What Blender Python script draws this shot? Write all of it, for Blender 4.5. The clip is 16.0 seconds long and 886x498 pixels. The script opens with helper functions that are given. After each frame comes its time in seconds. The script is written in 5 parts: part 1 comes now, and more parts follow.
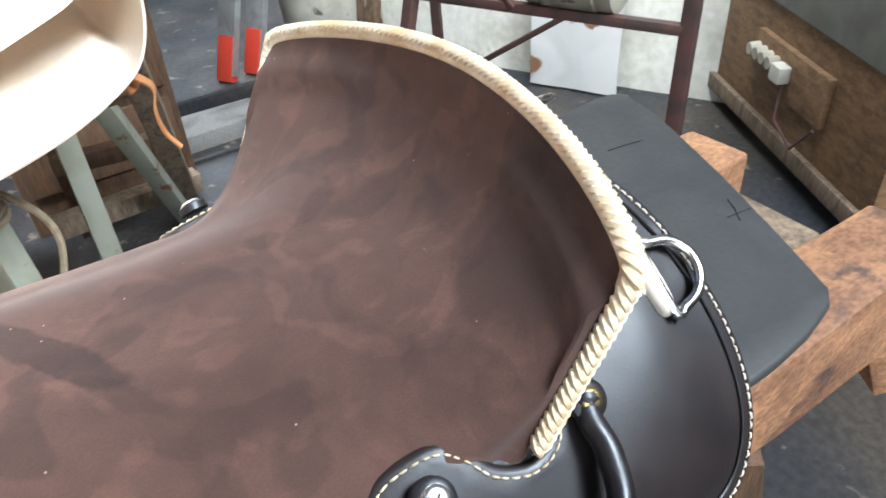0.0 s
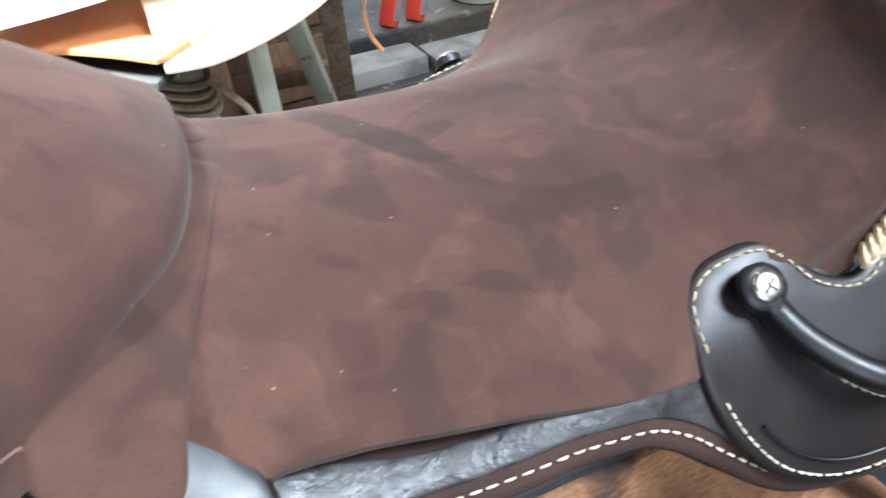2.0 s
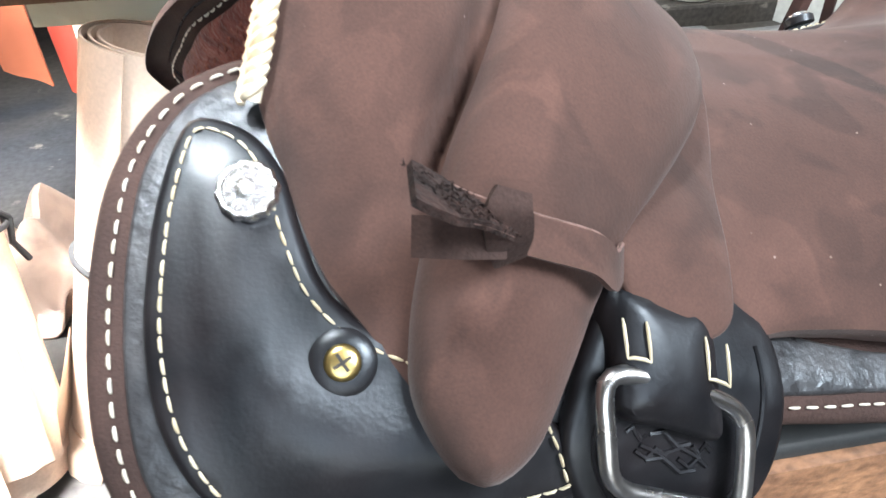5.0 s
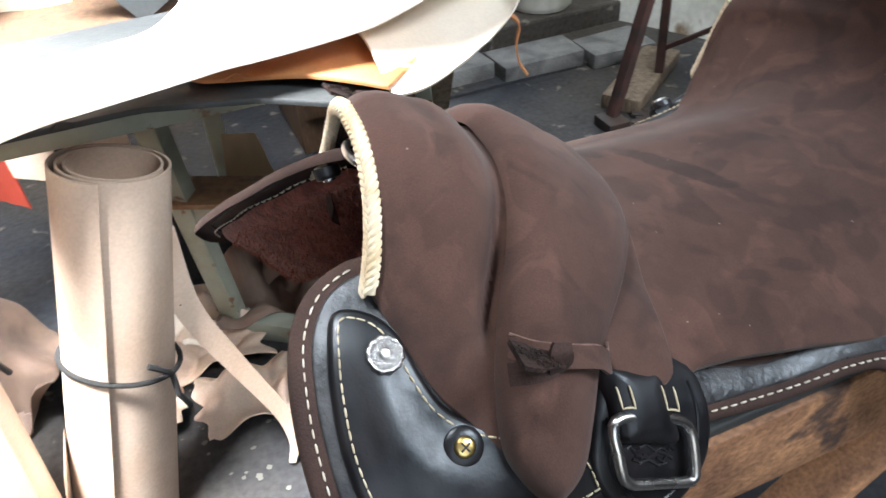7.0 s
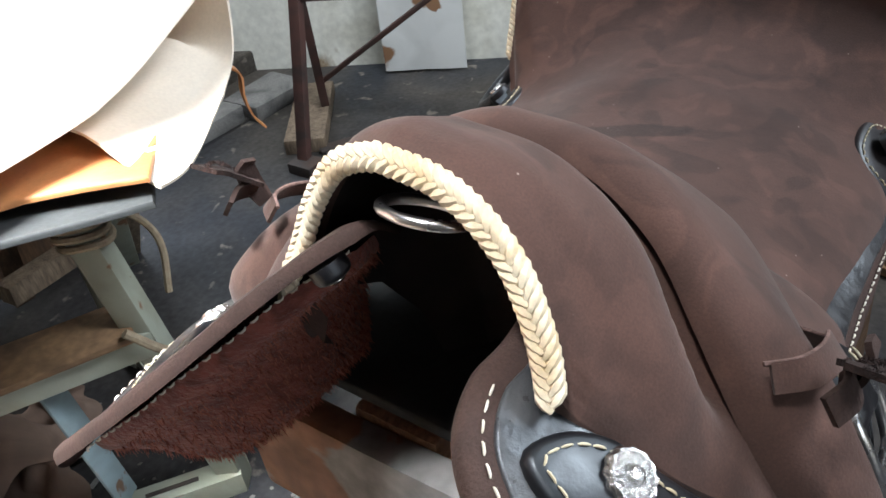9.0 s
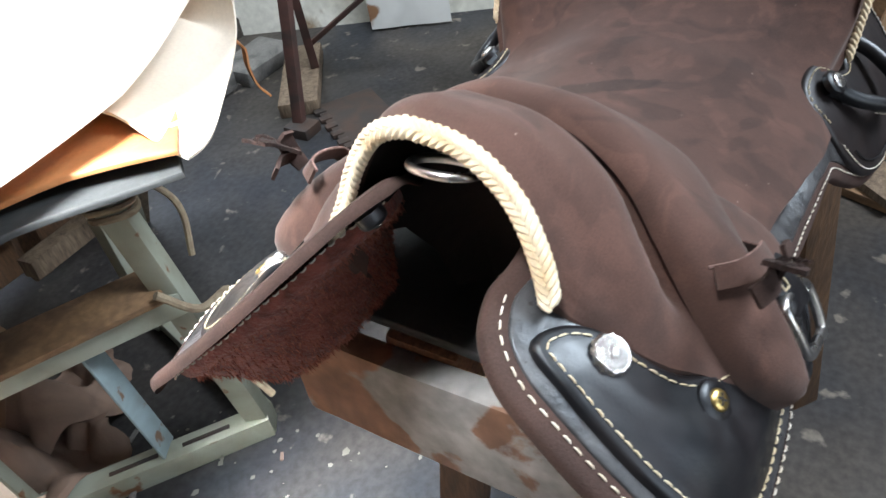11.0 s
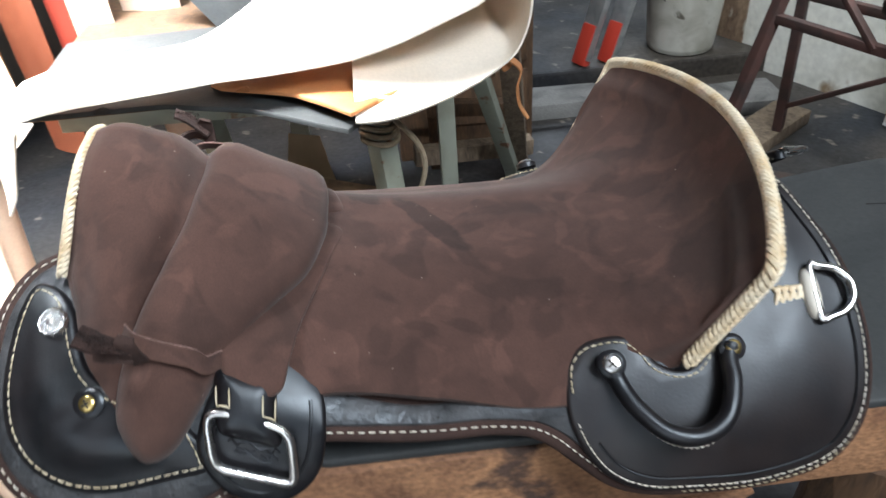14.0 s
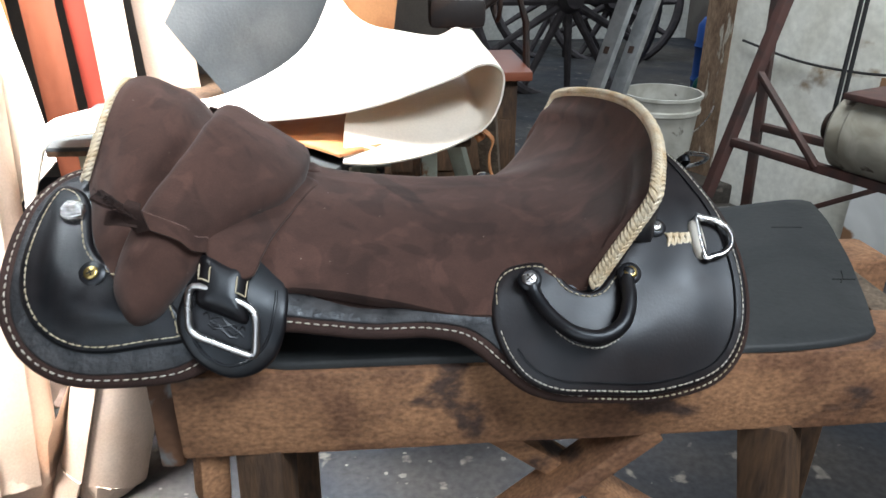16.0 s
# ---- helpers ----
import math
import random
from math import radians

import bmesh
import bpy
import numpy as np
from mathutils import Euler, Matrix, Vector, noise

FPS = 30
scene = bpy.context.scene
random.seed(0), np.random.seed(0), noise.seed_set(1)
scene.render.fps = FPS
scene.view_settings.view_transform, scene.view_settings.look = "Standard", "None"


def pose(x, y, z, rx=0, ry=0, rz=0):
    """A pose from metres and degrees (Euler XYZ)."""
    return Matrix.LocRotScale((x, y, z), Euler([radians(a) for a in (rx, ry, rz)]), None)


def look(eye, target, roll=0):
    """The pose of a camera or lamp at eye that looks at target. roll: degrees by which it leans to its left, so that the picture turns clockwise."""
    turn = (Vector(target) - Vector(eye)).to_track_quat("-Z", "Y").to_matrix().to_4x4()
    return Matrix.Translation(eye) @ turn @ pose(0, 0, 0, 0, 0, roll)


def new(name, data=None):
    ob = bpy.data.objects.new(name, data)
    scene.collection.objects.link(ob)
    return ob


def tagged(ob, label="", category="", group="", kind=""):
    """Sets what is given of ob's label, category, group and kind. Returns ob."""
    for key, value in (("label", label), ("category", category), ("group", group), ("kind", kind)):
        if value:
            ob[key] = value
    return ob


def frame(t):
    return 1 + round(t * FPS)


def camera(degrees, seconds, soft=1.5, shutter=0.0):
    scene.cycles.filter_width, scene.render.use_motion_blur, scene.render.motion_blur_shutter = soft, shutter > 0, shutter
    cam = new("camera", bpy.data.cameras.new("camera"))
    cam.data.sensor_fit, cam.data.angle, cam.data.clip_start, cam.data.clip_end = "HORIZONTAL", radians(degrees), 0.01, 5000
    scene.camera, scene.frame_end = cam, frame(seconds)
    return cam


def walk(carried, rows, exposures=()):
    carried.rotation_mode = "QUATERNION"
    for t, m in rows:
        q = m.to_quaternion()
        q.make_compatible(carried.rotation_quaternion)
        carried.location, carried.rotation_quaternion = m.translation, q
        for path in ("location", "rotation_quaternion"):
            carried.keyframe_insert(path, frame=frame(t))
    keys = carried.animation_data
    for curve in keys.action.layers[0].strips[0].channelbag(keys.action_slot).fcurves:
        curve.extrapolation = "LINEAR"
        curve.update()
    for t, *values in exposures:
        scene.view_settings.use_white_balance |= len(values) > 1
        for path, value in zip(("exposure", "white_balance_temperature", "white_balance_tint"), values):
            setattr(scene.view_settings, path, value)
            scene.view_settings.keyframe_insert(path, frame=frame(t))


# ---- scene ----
cam = camera(62.5, 16.0, 1.5, 0.35)
PATH = [
    (0, (-0.093, -0.331, 1.085), (0.756, 1.027, -0.113), -3.9),
    (0.5, (-0.1, -0.336, 1.091), (0.85, 0.99, -0.066), -2.9),
    (1, (-0.121, -0.332, 1.058), (0.832, 0.982, -0.111), -2.5),
    (1.5, (-0.168, -0.329, 1.03), (0.617, 1.064, -0.172), -3.5),
    (2, (-0.211, -0.331, 1.022), (0.351, 1.147, -0.203), -5.6),
    (2.5, (-0.255, -0.332, 1.018), (0.177, 1.205, -0.188), -5.4),
    (3, (-0.31, -0.337, 1.012), (0.034, 1.248, -0.159), -3.6),
    (3.5, (-0.328, -0.331, 1.006), (-0.027, 1.254, -0.176), -2.8),
    (4, (-0.344, -0.33, 0.999), (-0.074, 1.25, -0.198), -2.5),
    (4.5, (-0.359, -0.323, 0.984), (-0.091, 1.235, -0.242), -1.0),
    (7, (-0.474, -0.389, 1.159), (0.091, 1.073, -0.084), -3.8),
    (7.5, (-0.493, -0.325, 1.129), (0.4, 1.001, -0.073), -1.4),
    (8, (-0.534, -0.216, 1.092), (0.646, 0.916, -0.06), -2.9),
    (10.5, (-0.597, -0.146, 1.089), (0.707, 0.706, -0.165), -6.4),
    (11, (-0.63, -0.192, 1.14), (0.599, 0.714, -0.152), -9.8),
    (11.5, (-0.608, -0.246, 1.181), (0.513, 0.734, -0.155), -8.8),
    (12, (-0.553, -0.308, 1.197), (0.322, 0.876, -0.156), -11.9),
    (12.5, (-0.454, -0.411, 1.201), (0.156, 0.951, -0.13), -7.5),
    (13, (-0.346, -0.502, 1.196), (0.126, 0.945, -0.102), -3.5),
    (13.5, (-0.241, -0.467, 1.193), (0.1, 1.032, -0.086), -1.5),
    (14, (-0.142, -0.539, 1.207), (-0.054, 1.067, 0.018), -4.4),
    (14.5, (-0.081, -0.695, 1.209), (-0.109, 0.954, 0.079), -4.1),
    (15, (-0.121, -0.775, 1.183), (-0.07, 0.953, 0.177), -4.4),
    (15.5, (-0.131, -0.789, 1.105), (-0.031, 1.018, 0.253), -1.0),
    (16, (-0.125, -0.742, 1.105), (0.015, 1.07, 0.27), -0.1),
]
walk(cam, [(t, look(eye, target, roll)) for t, eye, target, roll in PATH],
     [(0, 0.88), (0.5, 0.82), (1.5, 1.02), (2.0, 0.86), (3.0, 0.72), (4.0, 0.94), (4.5, 0.92), (7.0, -0.08), (7.5, -0.42), (8.0, -0.30), (10.5, 0.12), (11.5, 0.28), (12.0, 0.26), (13.0, -0.40), (14.0, -0.14), (14.5, -0.36), (15.5, -0.46), (16.0, -0.38)])

from mathutils.geometry import delaunay_2d_cdt

# ---- world and light ----
world = bpy.data.worlds.new("sky")
scene.world = world
world.use_nodes = True
sky = world.node_tree.nodes.new("ShaderNodeTexSky")
sky.sky_type, sky.sun_disc, sky.sun_elevation, sky.sun_rotation = "NISHITA", False, radians(50), radians(200)
world.node_tree.links.new(sky.outputs["Color"], world.node_tree.nodes["Background"].inputs["Color"])
world.node_tree.nodes["Background"].inputs["Strength"].default_value = 0.10


def area_lamp(name, eye, target, sx, sy, watts, colour):
    data = bpy.data.lights.new(name, "AREA")
    data.shape, data.size, data.size_y, data.energy, data.color = "RECTANGLE", sx, sy, watts, colour
    lamp = new(name, data)
    lamp.matrix_world = look(eye, target)
    return lamp


area_lamp("front_skylight", (0.95, -1.35, 2.74), (-0.10, 0.10, 0.7), 1.0, 0.9, 96, (0.88, 0.94, 1.0))
skylight = area_lamp("rear_skylight", (-1.06, 0.46, 2.74), (-0.80, 0.82, 0.6), 1.0, 0.8, 80, (0.96, 0.98, 1.0))
area_lamp("door_daylight", (-0.9, -2.75, 1.4), (-0.2, 0.5, 0.6), 1.9, 2.0, 22, (0.88, 0.94, 1.0))
skylight.data.spread = radians(43)
# added lamp, no known source: brightens the plaster wall and rack
side_light = area_lamp("side_fill", (0.95, 0.95, 2.74), (1.50, 1.50, 0.8), 0.8, 0.8, 15, (0.92, 0.97, 1.0))
side_light.data.spread = radians(70)
area_lamp("yard_daylight", (1.6, 4.6, 2.7), (1.5, 4.0, 0.0), 2.2, 2.0, 90, (0.80, 0.90, 1.0))


# ---- materials ----
def material(name, colour, rough=0.6, metal=0.0, colour2=None, scale=8.0, mix=(0.4, 0.65), grain=0.0, grain_scale=200.0, bump=0.0, bump_scale=120.0,
             coat=0.0, sheen=0.0, stretch=None, spots=None, spot_scale=6.0, spot_at=0.62, spot_soft=0.04, vary=0.0, rough_vary=0.0, drag=None):
    """Procedural surface: two colours by a large noise, a fine grain, spots and a bump."""
    m = bpy.data.materials.new(name)
    m.use_nodes = True
    t = m.node_tree
    n, k = t.nodes, t.links
    b = n["Principled BSDF"]
    b.inputs["Roughness"].default_value, b.inputs["Metallic"].default_value = rough, metal
    b.inputs["Coat Weight"].default_value, b.inputs["Coat Roughness"].default_value = coat, 0.25
    b.inputs["Sheen Weight"].default_value, b.inputs["Sheen Roughness"].default_value = sheen, 0.5
    co = n.new("ShaderNodeTexCoord").outputs["Object"]
    if stretch:
        mp = n.new("ShaderNodeMapping")
        mp.inputs["Scale"].default_value = stretch
        k.new(co, mp.inputs["Vector"])
        co = mp.outputs["Vector"]

    def noisy(s, detail=4.0, dist=0.0):
        x = n.new("ShaderNodeTexNoise")
        x.inputs["Scale"].default_value, x.inputs["Detail"].default_value, x.inputs["Distortion"].default_value = s, detail, dist
        k.new(co, x.inputs["Vector"])
        return x.outputs["Fac"]

    def ramp(fac, a, c):
        r = n.new("ShaderNodeMapRange")
        r.inputs["From Min"].default_value, r.inputs["From Max"].default_value = a, c
        k.new(fac, r.inputs["Value"])
        return r.outputs["Result"]

    def blend(fac, one, two, kind="MIX"):
        x = n.new("ShaderNodeMix")
        x.data_type, x.blend_type = "RGBA", kind
        for sock, v in ((x.inputs[0], fac), (x.inputs[6], one), (x.inputs[7], two)):
            if isinstance(v, (int, float)):
                sock.default_value = v
            elif isinstance(v, tuple):
                sock.default_value = (*v, 1.0)
            else:
                k.new(v, sock)
        return x.outputs[2]

    col = colour
    big = noisy(scale, 5.0, 0.6)
    if colour2:
        col = blend(ramp(big, *mix), colour, colour2)
    if spots:
        col = blend(ramp(noisy(spot_scale, 6.0, 0.3), spot_at, spot_at + spot_soft), col if colour2 else tuple(colour), spots)
    if drag:
        # strokes where the nap lies the other way
        streak = n.new("ShaderNodeTexNoise")
        streak.inputs["Scale"].default_value, streak.inputs["Detail"].default_value, streak.inputs["Distortion"].default_value = 26, 3.0, 1.4
        squash = n.new("ShaderNodeMapping")
        squash.inputs["Scale"].default_value, squash.inputs["Rotation"].default_value = (1.0, 0.45, 0.45), (0.3, 0.2, 0.7)
        k.new(co, squash.inputs["Vector"])
        k.new(squash.outputs["Vector"], streak.inputs["Vector"])
        half = n.new("ShaderNodeMath")
        half.operation = "MULTIPLY"
        half.inputs[1].default_value = 0.75
        k.new(ramp(streak.outputs["Fac"], 0.56, 0.66), half.inputs[0])
        col = blend(half.outputs[0], col, drag)
    if grain:
        g = ramp(noisy(grain_scale, 3.0), 0.3, 0.7)
        lo, hi = 1.0 - grain, 1.0 + grain
        mr = n.new("ShaderNodeMapRange")
        mr.inputs["To Min"].default_value, mr.inputs["To Max"].default_value = lo, hi
        k.new(g, mr.inputs["Value"])
        comb = n.new("ShaderNodeCombineColor")
        for i in range(3):
            k.new(mr.outputs["Result"], comb.inputs[i])
        col = blend(1.0, col, comb.outputs["Color"], "MULTIPLY")
    if vary:
        info = n.new("ShaderNodeObjectInfo")
        hs = n.new("ShaderNodeHueSaturation")
        mr = n.new("ShaderNodeMapRange")
        mr.inputs["To Min"].default_value, mr.inputs["To Max"].default_value = 1 - vary, 1 + vary
        k.new(info.outputs["Random"], mr.inputs["Value"])
        k.new(mr.outputs["Result"], hs.inputs["Value"])
        if isinstance(col, tuple):
            hs.inputs["Color"].default_value = (*col, 1)
        else:
            k.new(col, hs.inputs["Color"])
        col = hs.outputs["Color"]
    if isinstance(col, tuple):
        b.inputs["Base Color"].default_value = (*col, 1)
    else:
        k.new(col, b.inputs["Base Color"])
    if rough_vary:
        mr = n.new("ShaderNodeMapRange")
        mr.inputs["From Min"].default_value, mr.inputs["From Max"].default_value = 0.3, 0.7
        mr.inputs["To Min"].default_value, mr.inputs["To Max"].default_value = max(0.05, rough - rough_vary), min(1, rough + rough_vary)
        k.new(noisy(scale * 3.0, 4.0), mr.inputs["Value"])
        k.new(mr.outputs["Result"], b.inputs["Roughness"])
    if bump:
        bp = n.new("ShaderNodeBump")
        bp.inputs["Strength"].default_value, bp.inputs["Distance"].default_value = bump, 0.002
        k.new(noisy(bump_scale, 6.0), bp.inputs["Height"])
        k.new(bp.outputs["Normal"], b.inputs["Normal"])
    return m




def nap_and_shade(m, strokes):
    """Brushed nap on a suede: crisp-edged patches, strokes of nap and shade at given places, and pale lint."""
    n, k = m.node_tree.nodes, m.node_tree.links
    sock = n["Principled BSDF"].inputs["Base Color"]
    col = sock.links[0].from_socket
    co = n.new("ShaderNodeTexCoord").outputs["Object"]

    def noisy(scale, detail, dist):
        x = n.new("ShaderNodeTexNoise")
        x.inputs["Scale"].default_value, x.inputs["Detail"].default_value, x.inputs["Distortion"].default_value = scale, detail, dist
        k.new(co, x.inputs["Vector"])
        return x

    def span(fac, a, c, lo, hi):
        r = n.new("ShaderNodeMapRange")
        for name, v in (("From Min", a), ("From Max", c), ("To Min", lo), ("To Max", hi)):
            r.inputs[name].default_value = v
        k.new(fac, r.inputs["Value"])
        return r.outputs["Result"]

    def times(one, two):
        x = n.new("ShaderNodeMath")
        x.operation = "MULTIPLY"
        k.new(one, x.inputs[0])
        k.new(two, x.inputs[1])
        return x.outputs[0]

    tone = times(span(noisy(17, 2.5, 1.1).outputs["Fac"], 0.54, 0.62, 1.0, 0.72), span(noisy(24, 3.0, 0.9).outputs["Fac"], 0.55, 0.62, 1.0, 1.28))
    tone = times(tone, span(noisy(60, 4.0, 0.5).outputs["Fac"], 0.35, 0.65, 0.93, 1.07))
    warp = n.new("ShaderNodeVectorMath")
    warp.operation = "MULTIPLY_ADD"
    warp.inputs[1].default_value = (0.022, 0.022, 0.022)
    k.new(noisy(45, 3.0, 0.0).outputs["Color"], warp.inputs[0])
    k.new(co, warp.inputs[2])
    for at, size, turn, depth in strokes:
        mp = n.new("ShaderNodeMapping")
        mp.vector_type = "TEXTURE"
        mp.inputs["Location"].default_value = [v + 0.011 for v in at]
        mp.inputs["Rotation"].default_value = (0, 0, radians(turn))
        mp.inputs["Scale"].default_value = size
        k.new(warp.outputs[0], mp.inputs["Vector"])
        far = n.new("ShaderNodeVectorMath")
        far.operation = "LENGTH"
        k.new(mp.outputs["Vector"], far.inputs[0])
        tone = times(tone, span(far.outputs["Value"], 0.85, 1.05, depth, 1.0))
    mix = n.new("ShaderNodeMix")
    mix.data_type, mix.blend_type = "RGBA", "MULTIPLY"
    mix.inputs[0].default_value = 1.0
    comb = n.new("ShaderNodeCombineColor")
    for i in range(3):
        k.new(tone, comb.inputs[i])
    k.new(col, mix.inputs[6])
    k.new(comb.outputs["Color"], mix.inputs[7])
    lint = n.new("ShaderNodeTexVoronoi")
    lint.inputs["Scale"].default_value = 75
    k.new(co, lint.inputs["Vector"])
    few = span(noisy(30, 2.0, 0.0).outputs["Fac"], 0.52, 0.56, 0.0, 1.0)
    dust = n.new("ShaderNodeMix")
    dust.data_type = "RGBA"
    dust.inputs[7].default_value = (0.30, 0.24, 0.21, 1)
    k.new(times(span(lint.outputs["Distance"], 0.03, 0.055, 0.8, 0.0), few), dust.inputs[0])
    k.new(mix.outputs[2], dust.inputs[6])
    k.new(dust.outputs[2], sock)
    return m


SUEDE = material("brown_suede", (0.0715, 0.0350, 0.0266), 0.95, colour2=(0.0422, 0.0199, 0.0150), scale=8, mix=(0.43, 0.70), grain=0.12, grain_scale=900, bump=0.14,
                 bump_scale=700, sheen=0.10)
nap_and_shade(SUEDE, (((-.122, .000, .835), (.058, .012, .05), -57, .50), ((-.182, .048, .845), (.022, .010, .05), -50, .55), ((-.100, -.045, .82), (.030, .008, .04), -62, .80),
               # first entry: shading of the cantle's near corner, painted in with its nap
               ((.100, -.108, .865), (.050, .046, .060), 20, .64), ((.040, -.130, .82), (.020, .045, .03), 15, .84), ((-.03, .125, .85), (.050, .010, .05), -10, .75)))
CUT_EDGE = material("cut_suede_edge", (0.19, 0.115, 0.10), 0.95, colour2=(0.10, 0.06, 0.05), scale=220, bump=0.5, bump_scale=600)
SUEDE_EDGE = material("brown_suede_binding", (0.046, 0.0235, 0.0185), 0.88, colour2=(0.030, 0.015, 0.012), scale=30, grain=0.2, grain_scale=900, bump=0.3, bump_scale=600)
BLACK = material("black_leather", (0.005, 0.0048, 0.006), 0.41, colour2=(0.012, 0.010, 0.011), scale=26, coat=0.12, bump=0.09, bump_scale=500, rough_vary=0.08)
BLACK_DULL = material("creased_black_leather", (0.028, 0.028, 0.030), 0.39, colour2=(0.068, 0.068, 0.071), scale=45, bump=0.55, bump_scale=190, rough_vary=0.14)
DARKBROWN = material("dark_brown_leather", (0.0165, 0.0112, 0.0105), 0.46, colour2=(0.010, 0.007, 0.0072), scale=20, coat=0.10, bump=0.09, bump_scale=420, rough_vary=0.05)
# the sky's blue is put into the leathers' highlights by a specular tint
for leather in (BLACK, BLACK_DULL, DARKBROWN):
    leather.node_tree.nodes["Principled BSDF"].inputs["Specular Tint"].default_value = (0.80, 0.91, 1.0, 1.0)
RAWHIDE = material("rawhide", (0.74, 0.65, 0.49), 0.45, colour2=(0.62, 0.47, 0.28), scale=40, grain=0.12, grain_scale=400, bump=0.3, bump_scale=300)
THREAD = material("white_thread", (0.68, 0.65, 0.58), 0.8, colour2=(0.56, 0.50, 0.40), scale=60)
THREAD_GOLD = material("waxed_yellow_thread", (0.44, 0.37, 0.24), 0.6, colour2=(0.60, 0.54, 0.40), scale=60)
STEEL = material("brushed_steel", (0.62, 0.62, 0.62), 0.28, 1.0, grain=0.1, grain_scale=300, rough_vary=0.08)
SILVER = material("engraved_silver", (0.82, 0.82, 0.82), 0.2, 1.0, bump=0.5, bump_scale=900)
BRASS = material("brass", (0.72, 0.55, 0.22), 0.3, 1.0, grain=0.15, grain_scale=500)
DARKMETAL = material("screw_recess", (0.05, 0.045, 0.04), 0.5, 0.6)
WOOL_TIP = material("reddish_wool_tips", (0.42, 0.17, 0.12), 0.95, colour2=(0.22, 0.06, 0.04), scale=300)
FLEECE = material("reddish_wool", (0.27, 0.080, 0.058), 0.95, colour2=(0.14, 0.038, 0.028), scale=70, bump=1.0, bump_scale=300, sheen=0.2)
FLESH = material("fuzzy_flesh_side", (0.034, 0.0165, 0.013), 0.98, colour2=(0.016, 0.008, 0.0065), scale=60, grain=0.5, grain_scale=500, bump=1.0, bump_scale=350)
WORN_BOARD = material("worn_grey_painted_board", (0.20, 0.10, 0.055), 0.75, colour2=(0.10, 0.05, 0.03), scale=9, grain=0.3, grain_scale=40, bump=0.5, bump_scale=60, spots=(0.19, 0.185, 0.18), spot_scale=10, spot_at=0.50, spot_soft=0.03)
GULLET_DARK = material("gullet_dark", (0.012, 0.008, 0.007), 0.9, colour2=(0.02, 0.012, 0.01), scale=30, bump=0.3)
WOOD = material("worn_bench_wood", (0.38, 0.198, 0.102), 0.66, colour2=(0.19, 0.094, 0.052), scale=4.5, mix=(0.40, 0.62), grain=0.34, grain_scale=95, bump=0.6, bump_scale=90,
                stretch=(1.7, 2.6, 2.6), spots=(0.075, 0.045, 0.034), spot_scale=6.5, spot_at=0.58, spot_soft=0.07, rough_vary=0.1)
WOOD_DARK = material("dark_stained_wood", (0.10, 0.055, 0.028), 0.7, colour2=(0.06, 0.034, 0.02), scale=6, grain=0.3, grain_scale=20, bump=0.5, bump_scale=40, stretch=(9, 9, 1.6))
WOOD_GREY = material("weathered_wood", (0.20, 0.15, 0.105), 0.8, colour2=(0.11, 0.08, 0.055), scale=6, grain=0.3, grain_scale=24, bump=0.5, bump_scale=40, stretch=(9, 9, 1.6))
JAMB_WOOD = material("stained_timber_post", (0.24, 0.165, 0.11), 0.8, colour2=(0.12, 0.075, 0.048), scale=5, grain=0.3, grain_scale=40, bump=0.5, bump_scale=50, stretch=(4, 4, 1.2), spots=(0.40, 0.37, 0.31), spot_scale=5, spot_at=0.60)
RUBBER = material("black_rubber", (0.026, 0.030, 0.032), 0.62, colour2=(0.042, 0.046, 0.047), scale=9, grain=0.1, bump=0.3, bump_scale=150, spots=(0.075, 0.08, 0.08), spot_scale=13, spot_at=0.70)
CONCRETE = material("oily_concrete", (0.021, 0.024, 0.030), 0.58, colour2=(0.056, 0.049, 0.042), scale=1.5, mix=(0.40, 0.66), grain=0.3, grain_scale=60, bump=0.45, bump_scale=50,
                    spots=(0.15, 0.135, 0.115), spot_scale=15, spot_at=0.635, spot_soft=0.06, rough_vary=0.16)
CONCRETE.node_tree.nodes["Principled BSDF"].inputs["Specular IOR Level"].default_value = 0.3
KERB = material("old_kerb_concrete", (0.20, 0.20, 0.195), 0.85, colour2=(0.095, 0.095, 0.095), scale=9, grain=0.2, bump=0.6, bump_scale=50)
WHITE_HIDE = material("pale_veg_leather", (0.83, 0.76, 0.66), 0.6, colour2=(0.78, 0.68, 0.56), scale=4, grain=0.04, bump=0.1, bump_scale=200)
FLAKE = material("pale_paint_flake", (0.12, 0.115, 0.10), 0.9, colour2=(0.20, 0.19, 0.17), scale=5)
PALE_HIDE = material("rolled_pale_leather", (0.62, 0.485, 0.385), 0.6, colour2=(0.52, 0.37, 0.27), scale=5, mix=(0.45, 0.7), grain=0.07, bump=0.2, bump_scale=120)
TAN = material("orange_tan_leather", (0.54, 0.245, 0.10), 0.5, colour2=(0.44, 0.175, 0.065), scale=7, grain=0.06, bump=0.15, bump_scale=200)
RED_HIDE = material("red_leather", (0.36, 0.05, 0.03), 0.55, colour2=(0.28, 0.04, 0.025), scale=6)
RUST_HIDE = material("russet_leather", (0.30, 0.09, 0.045), 0.55, colour2=(0.24, 0.07, 0.035), scale=6)
SCRAP = material("grey_brown_scrap_leather", (0.22, 0.15, 0.115), 0.8, colour2=(0.13, 0.09, 0.07), scale=9, bump=0.3)
GREEN_IRON = material("pale_green_painted_iron", (0.34, 0.37, 0.31), 0.55, colour2=(0.26, 0.27, 0.21), scale=9, spots=(0.20, 0.10, 0.05), spot_scale=18, spot_at=0.64, bump=0.3, bump_scale=80)
